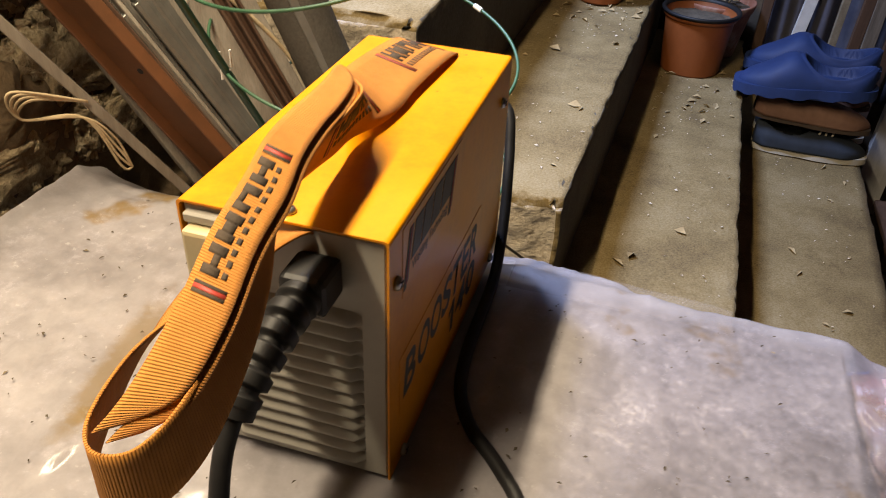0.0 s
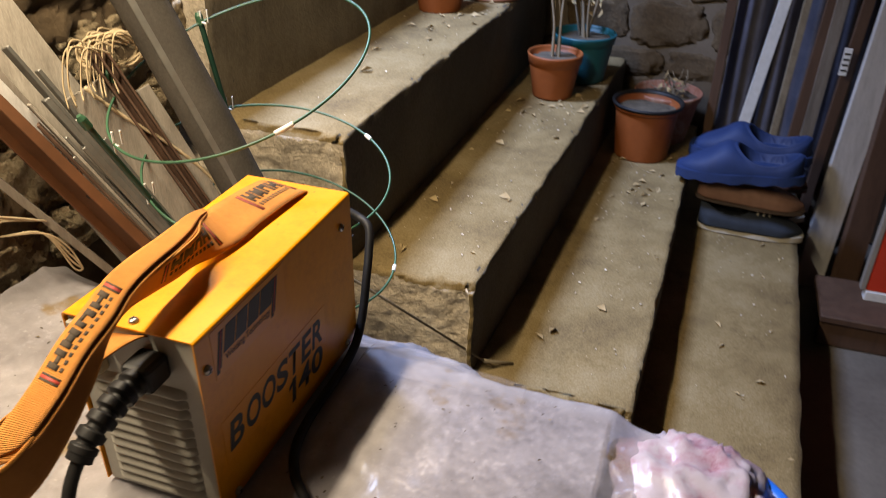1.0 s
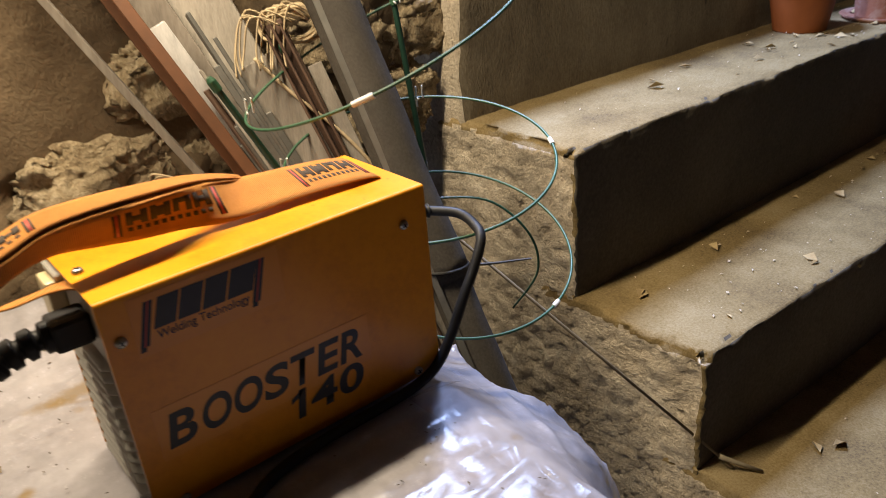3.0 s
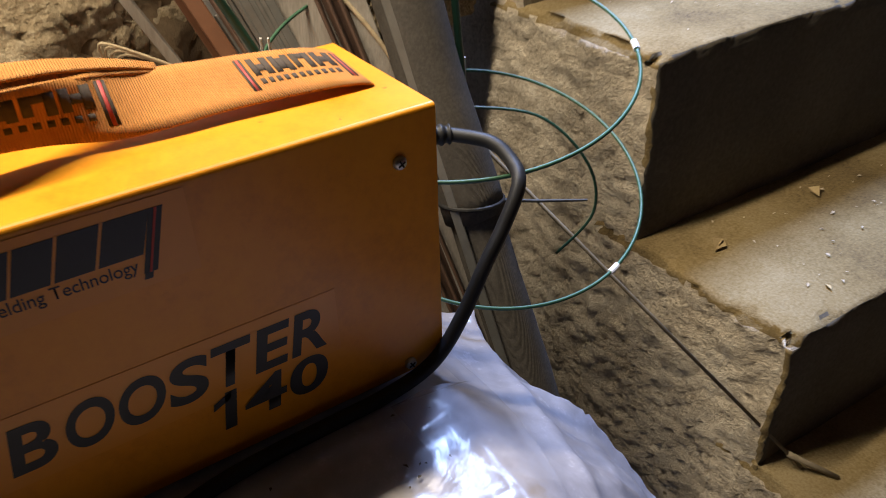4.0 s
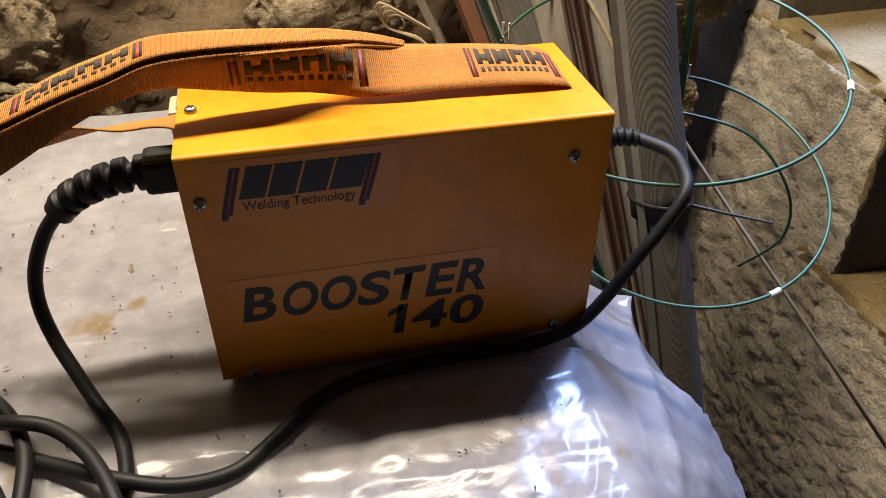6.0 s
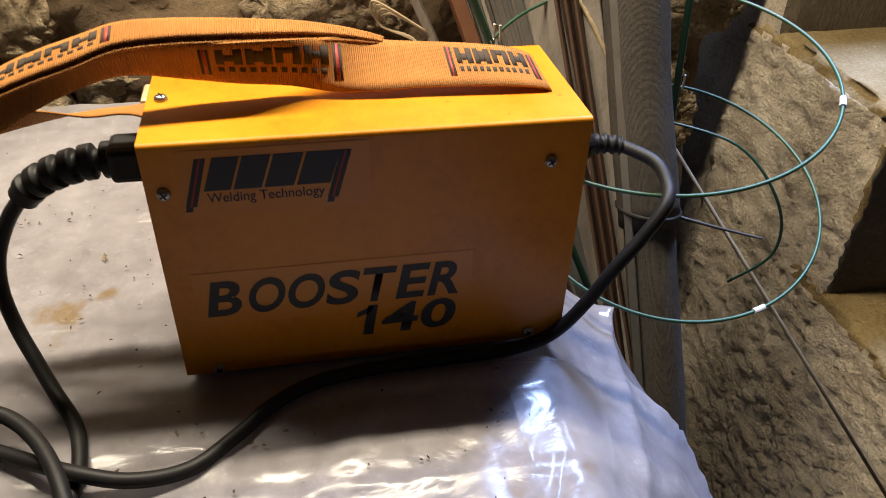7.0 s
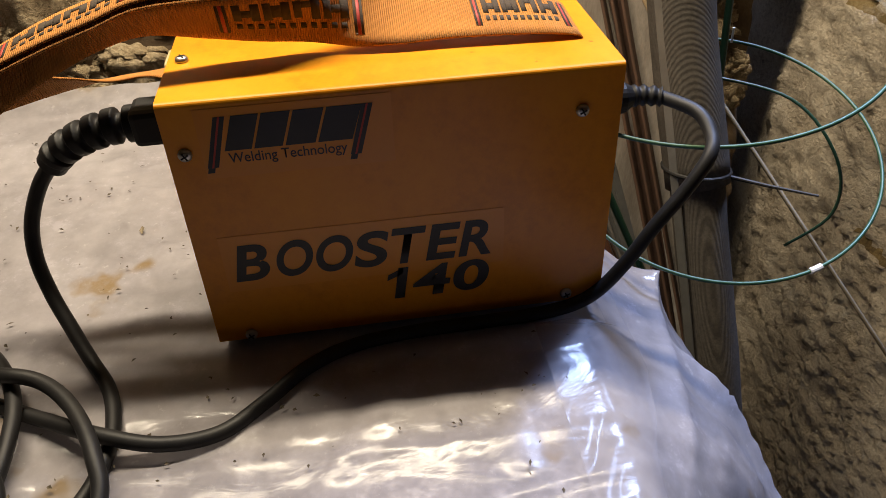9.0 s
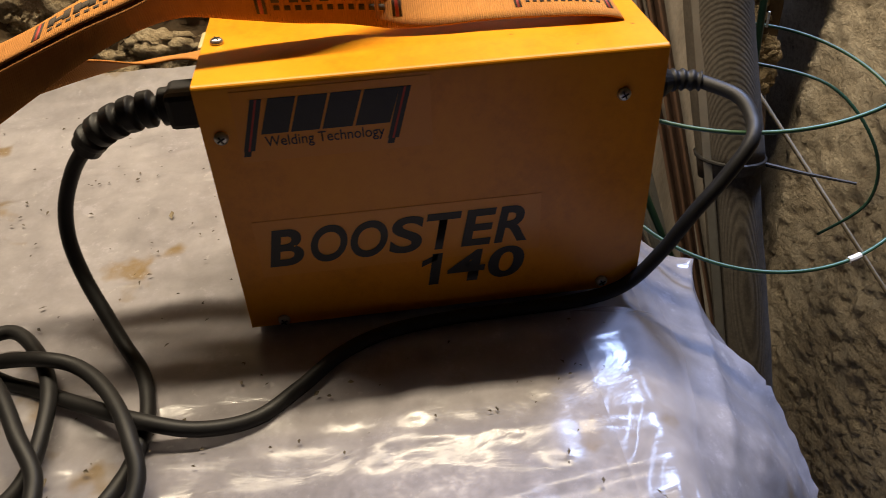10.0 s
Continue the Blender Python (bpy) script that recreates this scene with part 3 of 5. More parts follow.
def louvre_mesh(x0, x1):
    """One pressed louvre with rounded ends, hanging open downwards."""
    bm = bmesh.new()
    n, d, h = 16, 0.0055, 0.0085
    rows = []
    for i in range(n + 1):
        u = i / n
        x = x0 + (x1 - x0) * u
        e = min(1, min(u, 1 - u) * (x1 - x0) / 0.005)
        e = math.sqrt(max(0, 1 - (1 - e) ** 2))
        rows.append([bm.verts.new((x, -0.0005 - q * d * e, k * h)) for q, k in ((0, 1.0), (0.5, 0.72), (0.95, 0.25), (1.0, 0.06), (0.85, 0.0), (0.0, 0.02))])
    for a, b in zip(rows, rows[1:]):
        for k in range(5):
            bm.faces.new((a[k], b[k], b[k + 1], a[k + 1]))
    return bm


for k in range(12):
    z = Z0 + 0.0125 + k * 0.0103
    lv = part("louvre", louvre_mesh(-0.108, -0.017), M_GREY, front, smooth=True)
    lv.location = (0, 0, z)
switch = part("switch", block((-0.1165, -0.013, 0.888), (-0.0885, 0.0, 0.924), 0.0025, 2), M_BEIGE, front, "yellowed translucent rocker switch cover")
part("switch_frame", block((-0.1185, -0.006, 0.9245), (-0.082, 0.0, 0.931), 0.0012), M_GREY, front)


def screw(at, axis, r=0.0042):
    """Pan-head screw on a dark washer; a black cross stands for the shaded recess."""
    rot = Matrix.Rotation(math.pi / 2, 4, "Y") if axis == "x" else Matrix()
    m = Matrix.Translation(at) @ rot
    ob = part("screw", lathe([(0, 0), (r, 0), (r, 0.0012), (r * 0.85, 0.0026), (r * 0.5, 0.0033), (0, 0.0034)], 20, m), M_STEEL, welder, smooth=True)
    cross = merge(block((-r * 0.6, -0.0005, 0.003), (r * 0.6, 0.0005, 0.0036)), block((-0.0005, -r * 0.6, 0.003), (0.0005, r * 0.6, 0.0036)))
    bmesh.ops.transform(cross, matrix=m @ Matrix.Rotation(0.5, 4, "Z"), verts=cross.verts)
    part("recess_shade", cross, M_BLACK, ob)
    return ob


for at, ax in (((0, 0.248, 0.908), "x"), ((0, 0.247, 0.7605), "x"), ((0, 0.0075, 0.904), "x"), ((0, 0.02, 0.7575), "x"), ((-0.06, 0.006, Z0 + H), "z")):
    screw(at, ax)

# stickers and print on the side
side_sticker = part("sticker", block((0.0, 0.013, 0.797), (0.00035, 0.2, 0.842)), M_STICKER, welder)
logo_sticker = part("sticker", block((0.0, 0.017, 0.886), (0.00035, 0.131, 0.932)), M_STICKER, welder)


def lettering(text, y0, y1, z0, z1, shear, mat, parent, x=0.0005, bold=0.0):
    """Printed words on the side, fitted between y0 and y1, z0 and z1."""
    cu = bpy.data.curves.new("words", "FONT")
    cu.body, cu.shear, cu.offset, cu.extrude = text, shear, bold, 0.0
    tmp = new("words", cu)
    bpy.context.view_layer.update()
    me = bpy.data.meshes.new_from_object(tmp.evaluated_get(bpy.context.evaluated_depsgraph_get()))
    bpy.data.objects.remove(tmp)
    xs, ys = [v.co.x for v in me.vertices], [v.co.y for v in me.vertices]
    ax, bx, ay, by = min(xs), max(xs), min(ys), max(ys)
    for v in me.vertices:
        v.co = Vector((x, y0 + (y1 - y0) * (v.co.x - ax) / (bx - ax), z0 + (z1 - z0) * (v.co.y - ay) / (by - ay)))
    me.materials.append(mat)
    ob = new("lettering", me)
    ob.parent = parent
    return ob


def wide_word(cells, z0, z1, lean, parent):
    """Broad letters, each set in a cell of its own and slanted by the same amount."""
    for ch, y0, y1 in cells:
        ob = lettering(ch, y0, y1, z0, z1, 0.0, M_INK, parent, 0.0006, 0.008 if ch == "1" else 0.026)
        for v in ob.data.vertices:
            v.co.y += lean * (v.co.z - z0)


wide_word([("B", 0.0187, 0.0405), ("O", 0.0445, 0.0685), ("O", 0.0705, 0.095), ("S", 0.097, 0.1185), ("T", 0.1195, 0.142), ("E", 0.146, 0.1655), ("R", 0.1685, 0.191)], 0.805, 0.8345, 0.19, side_sticker)
def flag_mesh(pts, x=0.0006):
    """A flat printed four-cornered stroke on the side."""
    bm = bmesh.new()
    bm.faces.new([bm.verts.new((x, y, z)) for y, z in pts])
    return bm


part("lettering", flag_mesh(((0.1185, 0.791), (0.1295, 0.796), (0.1305, 0.8015), (0.1195, 0.796))), M_INK, side_sticker)
wide_word([("1", 0.1225, 0.1295), ("4", 0.1345, 0.1605), ("0", 0.1625, 0.1875)], 0.7745, 0.8015, 0.16, side_sticker)
lettering("Welding Technology", 0.032, 0.1025, 0.8935, 0.9025, 0.0, M_INK, logo_sticker, 0.0006, 0.006)


def slanted(y0, y1, z0, z1, lean=0.008, x=0.0004, t=0.0002):
    """A flat printed block with a slant."""
    bm = block((x, y0, z0), (x + t, y1, z1))
    for v in bm.verts:
        v.co.y += lean * (v.co.z - z0) / (z1 - z0)
    return bm


# the maker's mark, as plain slanted blocks between two striped bars
for y in (0.0185, 0.104):
    part("mark", slanted(y, y + 0.0066, 0.8935, 0.9265, 0.0095), M_INK, logo_sticker)
    part("mark", slanted(y - 0.0006, y + 0.0036, 0.890, 0.8934, 0.001), M_INK, logo_sticker)
    part("mark", slanted(y + 0.0026, y + 0.0038, 0.8935, 0.9265, 0.0095, 0.0006), M_INKRED, logo_sticker)
for y, w in ((0.0305, 0.0158), (0.0478, 0.0168), (0.0662, 0.0178), (0.0856, 0.0205)):
    part("mark", slanted(y, y + w, 0.904, 0.9265, 0.0075), M_INK, logo_sticker)

# cable gland on the front, plug on the back
part("gland_socket", block((-0.0525, -0.0275, 0.8965), (-0.0265, 0.0, 0.9205), 0.004, 2), M_BLACK, front)
GL = spline([(-0.04, -0.024, 0.908), (-0.0405, -0.042, 0.9065), (-0.042, -0.06, 0.901), (-0.045, -0.077, 0.8915), (-0.047, -0.087, 0.881)], 40)


def gland_r(t):
    k = (t * 6.5) % 1.0
    rib = min(1.0, max(0.0, min(k - 0.1, 0.9 - k) / 0.14))
    return 0.0075 + (0.0045 - 0.0015 * t) * rib if t < 0.87 else 0.0098


part("strain_relief", tube(GL, gland_r, 20), M_BLACK, front, "ribbed black rubber strain relief", smooth=True)
part("plug", merge(tube([Vector((-0.078, L, 0.872)), Vector((-0.078, L + 0.026, 0.873)), Vector((-0.078, L + 0.034, 0.873)), Vector((-0.0785, L + 0.04, 0.873))], lambda t: 0.0125 if t < 0.5 else (0.0115 if t < 0.9 else 0.008), 22),
                   *[bar((-0.078 + 0.0122 * math.cos(a), L + 0.004, 0.873 + 0.0122 * math.sin(a)), (-0.078 + 0.0122 * math.cos(a), L + 0.03, 0.873 + 0.0122 * math.sin(a)), 0.003, 0.0018, (-math.sin(a), 0, math.cos(a))) for a in (0.2, 0.9, 1.6, 2.3, -0.5, -1.2)]), M_BLACK, welder)
part("plug_boot", tube(spline([(-0.0785, L + 0.038, 0.873), (-0.078, L + 0.05, 0.873), (-0.074, L + 0.062, 0.8725)], 12), lambda t: 0.0078 - 0.0012 * t + 0.0009 * math.cos(t * 26), 16), M_BLACK, welder, smooth=True)
part("socket_knob", lathe([(0, 0), (0.011, 0), (0.011, 0.014), (0.008, 0.02), (0, 0.02)], 24, Matrix.Translation((-0.05, L, 0.835)) @ Matrix.Rotation(-math.pi / 2, 4, "X")), M_BLACK, welder)

# ---- carrying strap ----
strap = tagged(new("carrying_strap"), "orange woven carrying strap with dark woven marks, looped over the machine", "strap")
STRAP = [  # middle of the band, half its width towards the near or lower edge
    ((-0.064, 0.2535, 0.929), (0.0225, 0, 0)),
    ((-0.063, 0.2575, 0.938), (0.0225, 0, -0.001)),
    ((-0.063, 0.252, 0.943), (0.0225, 0, -0.003)),
    ((-0.064, 0.235, 0.9465), (0.0225, 0, -0.0045)),
    ((-0.066, 0.205, 0.9485), (0.0225, 0, -0.0055)),
    ((-0.068, 0.17, 0.9495), (0.0225, 0, -0.0065)),
    ((-0.066, 0.143, 0.951), (0.0205, 0, -0.009)),
    ((-0.059, 0.115, 0.9555), (0.0105, 0, -0.014)),
    ((-0.053, 0.085, 0.9605), (-0.004, 0, -0.0165)),
    ((-0.050, 0.055, 0.963), (-0.006, 0, -0.0155)),
    ((-0.049, 0.025, 0.9655), (-0.006, 0, -0.013)),
    ((-0.046, -0.008, 0.968), (-0.005, 0, -0.0095)),
    ((-0.042, -0.035, 0.9625), (-0.003, 0, -0.008)),
    ((-0.037, -0.065, 0.9525), (0.003, 0, -0.009)),
    ((-0.033, -0.1, 0.937), (0.004, 0, -0.012)),
    ((-0.034, -0.132, 0.922), (0.002, 0, -0.016)),
    ((-0.044, -0.153, 0.913), (0.0, 0.0, -0.018)),
    ((-0.06, -0.157, 0.911), (0.0, 0.0, -0.018)),
    ((-0.074, -0.142, 0.914), (-0.002, 0.0, -0.015)),
    ((-0.083, -0.105, 0.917), (-0.004, 0.0, -0.011)),
    ((-0.083, -0.07, 0.9195), (-0.009, 0.0, -0.007)),
    ((-0.078, -0.042, 0.9215), (-0.014, 0.0, -0.0045)),
    ((-0.07, -0.018, 0.9265), (-0.018, 0.0, -0.006)),
    ((-0.065, -0.004, 0.9285), (-0.021, 0.0, -0.005)),
    ((-0.064, 0.004, 0.926), (-0.021, 0.0, 0.0)),
]


def band_at():
    cs, hs = spline([c for c, h in STRAP], 10), spline([h for c, h in STRAP], 10)
    return cs, hs


def ribbon(cs, hs, a, b, u0=-1.0, u1=1.0, lift=0.0, thick=0.0014, across=6):
    """Part of the band, from station a to b, between u0 and u1 of its half width, as a thin closed strip."""
    bm = bmesh.new()
    uvl = bm.loops.layers.uv.new("UVMap")
    rows, dist = [], 0.0
    for i in range(a, b + 1):
        d = (cs[min(len(cs) - 1, i + 1)] - cs[max(0, i - 1)]).normalized()
        nrm = hs[i].cross(d).normalized()
        if i > a:
            dist += (cs[i] - cs[i - 1]).length
        top = [bm.verts.new(cs[i] + hs[i] * (u0 + (u1 - u0) * k / across) + nrm * (lift + thick / 2)) for k in range(across + 1)]
        low = [bm.verts.new(cs[i] + hs[i] * (u0 + (u1 - u0) * k / across) + nrm * (lift - thick / 2)) for k in range(across + 1)]
        rows.append((top, low, dist))
    for (t0, l0, d0), (t1, l1, d1) in zip(rows, rows[1:]):
        def face(q, k0, k1):
            f = bm.faces.new(q)
            for lp, (dd, kk) in zip(f.loops, ((d0, k0), (d1, k0), (d1, k1), (d0, k1))):
                lp[uvl].uv = (dd * 2.0, kk / across)
            f.smooth = True
        for k in range(across):
            face((t0[k], t1[k], t1[k + 1], t0[k + 1]), k, k + 1)
            face((l0[k], l1[k], l1[k + 1], l0[k + 1]), k, k + 1)
        face((t0[0], t1[0], l1[0], l0[0]), 0, 0)
        face((t0[across], t1[across], l1[across], l0[across]), 1, 1)
    for t, l, d in (rows[0], rows[-1]):
        bm.faces.new(t + l[::-1])
    return bm


CS, HS = band_at()
part("band", ribbon(CS, HS, 0, len(CS) - 1), M_STRAP, strap)
TOPF = [  # the band's upper part, folded back along its length
    ((-0.0885, 0.152, 0.957), (0.002, 0, -0.001)),
    ((-0.077, 0.125, 0.966), (0.004, 0, -0.001)),
    ((-0.0605, 0.09, 0.975), (0.0065, 0, -0.001)),
    ((-0.0525, 0.055, 0.9795), (0.0075, 0, -0.0015)),
    ((-0.05, 0.02, 0.981), (0.008, 0, -0.002)),
    ((-0.047, -0.01, 0.980), (0.0085, 0, -0.0025)),
    ((-0.0445, -0.035, 0.9725), (0.009, 0, -0.003)),
    ((-0.0445, -0.065, 0.9625), (0.009, 0, -0.003)),
    ((-0.041, -0.1, 0.949), (0.0095, 0, -0.002)),
    ((-0.042, -0.132, 0.937), (0.008, 0.003, -0.002)),
    ((-0.05, -0.15, 0.932), (0.004, 0.005, -0.001)),
]
FS, FH = spline([c for c, h in TOPF], 10), spline([h for c, h in TOPF], 10)
part("folded_edge", ribbon(FS, FH, 0, len(FS) - 1), M_STRAP, strap)


US = [c + Vector((-0.004, 0.0, 0.0042)) * min(1.0, 0.3 + i / 25) for i, c in enumerate(FS)]
part("second_layer", ribbon(US, [h * 1.15 for h in FH], 0, len(US) - 1), M_STRAP, strap)


def nearest_y(cs, y):
    """The first station of an outward run at y."""
    return next(i for i, c in enumerate(cs) if i > 18 and c.y <= y)


def mark_run(cs, hs, y, length, side, tall=1.0):
    """One woven mark from y on: red-edged bars, four dark blocks and a fine broken line under them."""
    first = nearest_y(cs, y)
    acc = [0.0]
    for i in range(first + 1, len(cs)):
        acc.append(acc[-1] + (cs[i] - cs[i - 1]).length)

    def at(d):
        """Middle and half width at a length along the run."""
        k = next((n for n, q in enumerate(acc) if q > d), len(acc) - 1)
        f = (d - acc[k - 1]) / (acc[k] - acc[k - 1])
        a, b = first + k - 1, first + k
        return cs[a].lerp(cs[b], f), hs[a].lerp(hs[b], f)

    def piece(d0, d1, u0, u1, mat):
        pts = [at((d0 + (d1 - d0) * k / 3 + 0.0001) * length) for k in range(4)]
        part("woven_mark", ribbon([p for p, h in pts], [h for p, h in pts], 0, 3, u0 * tall, u1 * tall, 0.0008 * side, 0.0003, 2), mat, strap)

    for d in (0.0, 0.93):
        piece(d, d + 0.02, -0.75, 0.6, M_WOVEN)
        piece(d + 0.022, d + 0.046, -0.75, 0.6, M_INKRED)
        piece(d + 0.048, d + 0.068, -0.75, 0.6, M_WOVEN)
    for k in range(4):
        d = 0.1 + k * 0.203
        piece(d, d + 0.06, -0.72, 0.02, M_WOVEN)
        piece(d + 0.06, d + 0.125, (-0.5, -0.7, -0.6, -0.45)[k], (-0.2, -0.45, -0.1, -0.15)[k], M_WOVEN)
        piece(d + 0.125, d + 0.18, -0.72, (0.02, -0.05, 0.02, 0.02)[k], M_WOVEN)
    for k in range(11):
        piece(0.12 + k * 0.072, 0.16 + k * 0.072, 0.16, 0.38, M_WOVEN)


mark_run(CS, HS, 0.2545, 0.062, -1)
mark_run(CS, HS, 0.121, 0.088, -1)
mark_run(US, [h * 1.15 for h in FH], -0.012, 0.085, -1)

# ---- welding cables ----
def cable(pts, label, r=0.005):
    c = tagged(new("welding_cable"), label, "cable")
    part("sheath", tube(spline(pts, 14), r, 14), M_BLACK, c, smooth=True)
    return c


ZC = TZ + 0.005
cable([(-0.074, 0.332, 0.8725), (-0.05, 0.349, 0.871), (-0.03, 0.352, 0.864), (-0.013, 0.345, 0.856), (-0.006, 0.328, 0.834), (-0.001, 0.308, 0.811), (0.003, 0.289, 0.785), (0.0055, 0.27, 0.764), (0.008, 0.25, ZC + 0.002), (0.011, 0.22, ZC), (0.012, 0.19, ZC), (0.0135, 0.133, ZC), (0.02, 0.09, ZC),
       (0.036, 0.058, ZC), (0.062, 0.031, ZC), (0.083, 0.004, ZC), (0.09, -0.03, ZC + 0.005), (0.082, -0.065, ZC + 0.0105), (0.059, -0.104, ZC + 0.005), (0.036, -0.141, ZC), (0.023, -0.167, ZC), (-0.01, -0.21, ZC), (-0.07, -0.25, ZC), (-0.15, -0.26, ZC)],
      "thick black welding cable running along the machine over the sheeting")
cable([(-0.0465, -0.084, 0.885), (-0.0475, -0.1, 0.866), (-0.045, -0.113, 0.84), (-0.039, -0.117, 0.815), (-0.028, -0.112, 0.791), (-0.01, -0.1, 0.773), (0.008, -0.088, 0.759), (0.03, -0.074, ZC), (0.054, -0.066, ZC), (0.082, -0.063, ZC), (0.117, -0.07, ZC), (0.145, -0.09, ZC), (0.16, -0.135, ZC), (0.15, -0.19, ZC), (0.1, -0.225, ZC), (0.05, -0.215, ZC + 0.004), (0.005, -0.19, ZC + 0.012),
       (-0.01, -0.17, ZC + 0.0125), (0.0, -0.152, ZC + 0.013), (0.034, -0.13, ZC + 0.013), (0.068, -0.122, ZC + 0.01), (0.113, -0.126, ZC + 0.003), (0.132, -0.15, ZC), (0.13, -0.2, ZC), (0.08, -0.245, ZC + 0.002), (0.02, -0.21, ZC + 0.012), (0.02, -0.165, ZC + 0.014), (0.034, -0.128, ZC + 0.0245), (0.043, -0.104, ZC + 0.022), (0.068, -0.081, ZC + 0.021), (0.103, -0.063, ZC + 0.019), (0.135, -0.057, ZC + 0.01),
       (0.18, -0.078, ZC), (0.21, -0.15, ZC), (0.17, -0.26, ZC), (0.08, -0.285, ZC), (0.005, -0.24, ZC + 0.014), (0.02, -0.195, ZC + 0.025), (0.049, -0.155, ZC + 0.026), (0.093, -0.128, ZC + 0.022), (0.126, -0.112, ZC + 0.014), (0.17, -0.12, ZC + 0.01), (0.23, -0.17, ZC), (0.22, -0.3, ZC)],
      "thick black welding cable hanging from the front and lying in loops")


# ---- things leaning in the gap between table and stairs ----
def along(p75, slope, z):
    return Vector((p75[0] + slope[0] * (z - 0.75), p75[1] + slope[1] * (z - 0.75), z))


CH, CHS = (-0.297, 0.319), (-0.46, -0.36)
RO, ROS = (-0.190, 0.427), (-0.415, -0.09)


def between(u, w=0.0):
    """A leaning line between the steel channel (0) and the screen roll (1), w metres nearer the wall."""
    p = tuple(a + (b - a) * u for a, b in zip(CH, RO))
    q = tuple(a + (b - a) * u for a, b in zip(CHS, ROS))
    return (p[0] - w * 0.75, p[1] - w * 0.1), q


ACROSS = Vector((0.62, 0.78, 0.0))


def leaning(name, u, w, width, thick, z0, z1, mat, label, category, twist=0.0):
    p, q = between(u, w)
    side = Matrix.Rotation(twist, 3, "Z") @ ACROSS
    ob = finish(name, bar(along(p, q, z0), along(p, q, z1), width, thick, side), mat)
    return tagged(ob, label, category)


# red-brown steel channel: web, two flanges and black discs for the shaded bolt holes
channel = tagged(new("steel_channel"), "red-brown primed steel channel leaning against the wall", "steel profile")
a, b = along(CH, CHS, 0.02), along(CH, CHS, 1.25)
ddir = (b - a).normalized()
CHSIDE = Vector((1.0, -0.03, 0.0))
uch = (CHSIDE - ddir * CHSIDE.dot(ddir)).normalized()
wch = ddir.cross(uch)
part("web", bar(a, b, 0.05, 0.003, CHSIDE), M_RUST, channel)
for sgn in (-1, 1):
    part("flange", bar(a + uch * 0.0245 * sgn - wch * 0.006, b + uch * 0.0245 * sgn - wch * 0.006, 0.003, 0.014, CHSIDE), M_RUST, channel)
for z in (0.6, 0.87, 1.1):
    p = along(CH, CHS, z)
    m = Matrix((uch, ddir, wch)).transposed().to_4x4()
    m.translation = p + wch * 0.0012
    for sg in (1, -1):
        m2 = m.copy()
        m2.translation = p + wch * 0.0006 * sg
        part("dark_hole_disc", lathe([(0, 0), (0.0032, 0), (0.0032, 0.0013 * sg), (0, 0.0013 * sg)], 14, m2), M_BLACK, channel)
leaning("thin_lath", -0.32, 0.015, 0.01, 0.006, 0.02, 1.2, M_WOOD, "thin split wooden lath leaning beside the steel channel", "lath")
leaning("painted_lath", 0.1, 0.012, 0.02, 0.004, 0.02, 1.04, M_PALEWHITE, "pale painted lath leaning behind the channel", "lath", 0.3)
for k in range(6):
    leaning("galvanised_strip", 0.2 + 0.035 * k, -0.004 + 0.004 * k, 0.005 + 0.003 * (k % 2), 0.014, 0.02, 0.93 + 0.03 * ((k * 2) % 5), M_GALV, "grey galvanised metal strip in a leaning bundle", "metal strip", 0.2 * (k % 3))
for k in range(5):
    leaning("metal_strip", 0.05 + 0.028 * k, -0.012 + 0.003 * k, 0.004, 0.012, 0.02, 0.9 + 0.022 * ((k * 3) % 5), (M_GALV, M_DKWOOD, M_GALV, M_PALE, M_GALV)[k], "thin grey metal strip standing in the leaning bundle", "metal strip", -0.3 + 0.15 * k)
leaning("grey_board", 0.22, 0.075, 0.042, 0.012, 0.02, 1.2, M_WOOD, "narrow weathered grey board leaning on the wall", "board", 0.15)
leaning("pale_board", 0.45, 0.105, 0.1, 0.014, 0.02, 1.32, M_PALE, "wide pale weathered board leaning on the wall", "board", 0.1)
leaning("brown_board", 0.50, 0.022, 0.05, 0.01, 0.02, 0.99, M_PALE, "grey-brown board with a rounded top, leaning", "board", -0.1)
dark = tagged(new("window_profile"), "dark brown hollow window profile leaning in the bundle", "profile")
p, q = between(0.68, 0.018)
pa, pb = along(p, q, 0.02), along(p, q, 1.03)
part("profile_web", bar(pa, pb, 0.024, 0.004, ACROSS), M_DKWOOD, dark)
for k in (-1, 0, 1):
    part("profile_rib", bar(pa + ACROSS * 0.0105 * k + Vector((0.007, -0.005, 0)), pb + ACROSS * 0.0105 * k + Vector((0.007, -0.005, 0)), 0.003, 0.012, ACROSS), M_DKWOOD, dark)
leaning("pale_strip", 0.8, 0.02, 0.018, 0.006, 0.02, 0.98, M_PALE, "pale narrow strip leaning beside the roll", "strip", 0.2)
p, q = between(0.86, -0.045)
tagged(finish("thin_rod", tube([along(p, q, 0.02), along(p, q, 0.95)], 0.0045, 10), M_GALV, smooth=True), "thin grey metal rod leaning on the roll", "rod")

roll = tagged(new("screen_roll"), "grey rolled-up fly screen tied with a black tie", "screen roll")


def roll_mesh(z0, z1, r, seg=44, turns=1.0):
    """A rolled screen with an overlapping outer flap."""
    pts = [along(RO, ROS, z0 + (z1 - z0) * k / 30) for k in range(31)]
    bm = tube(pts, r, seg)
    for v in bm.verts:
        n = noise.noise(v.co * 6) * 0.002 + noise.noise(v.co * 17) * 0.001
        v.co += Vector((n, n, 0))
    return bm


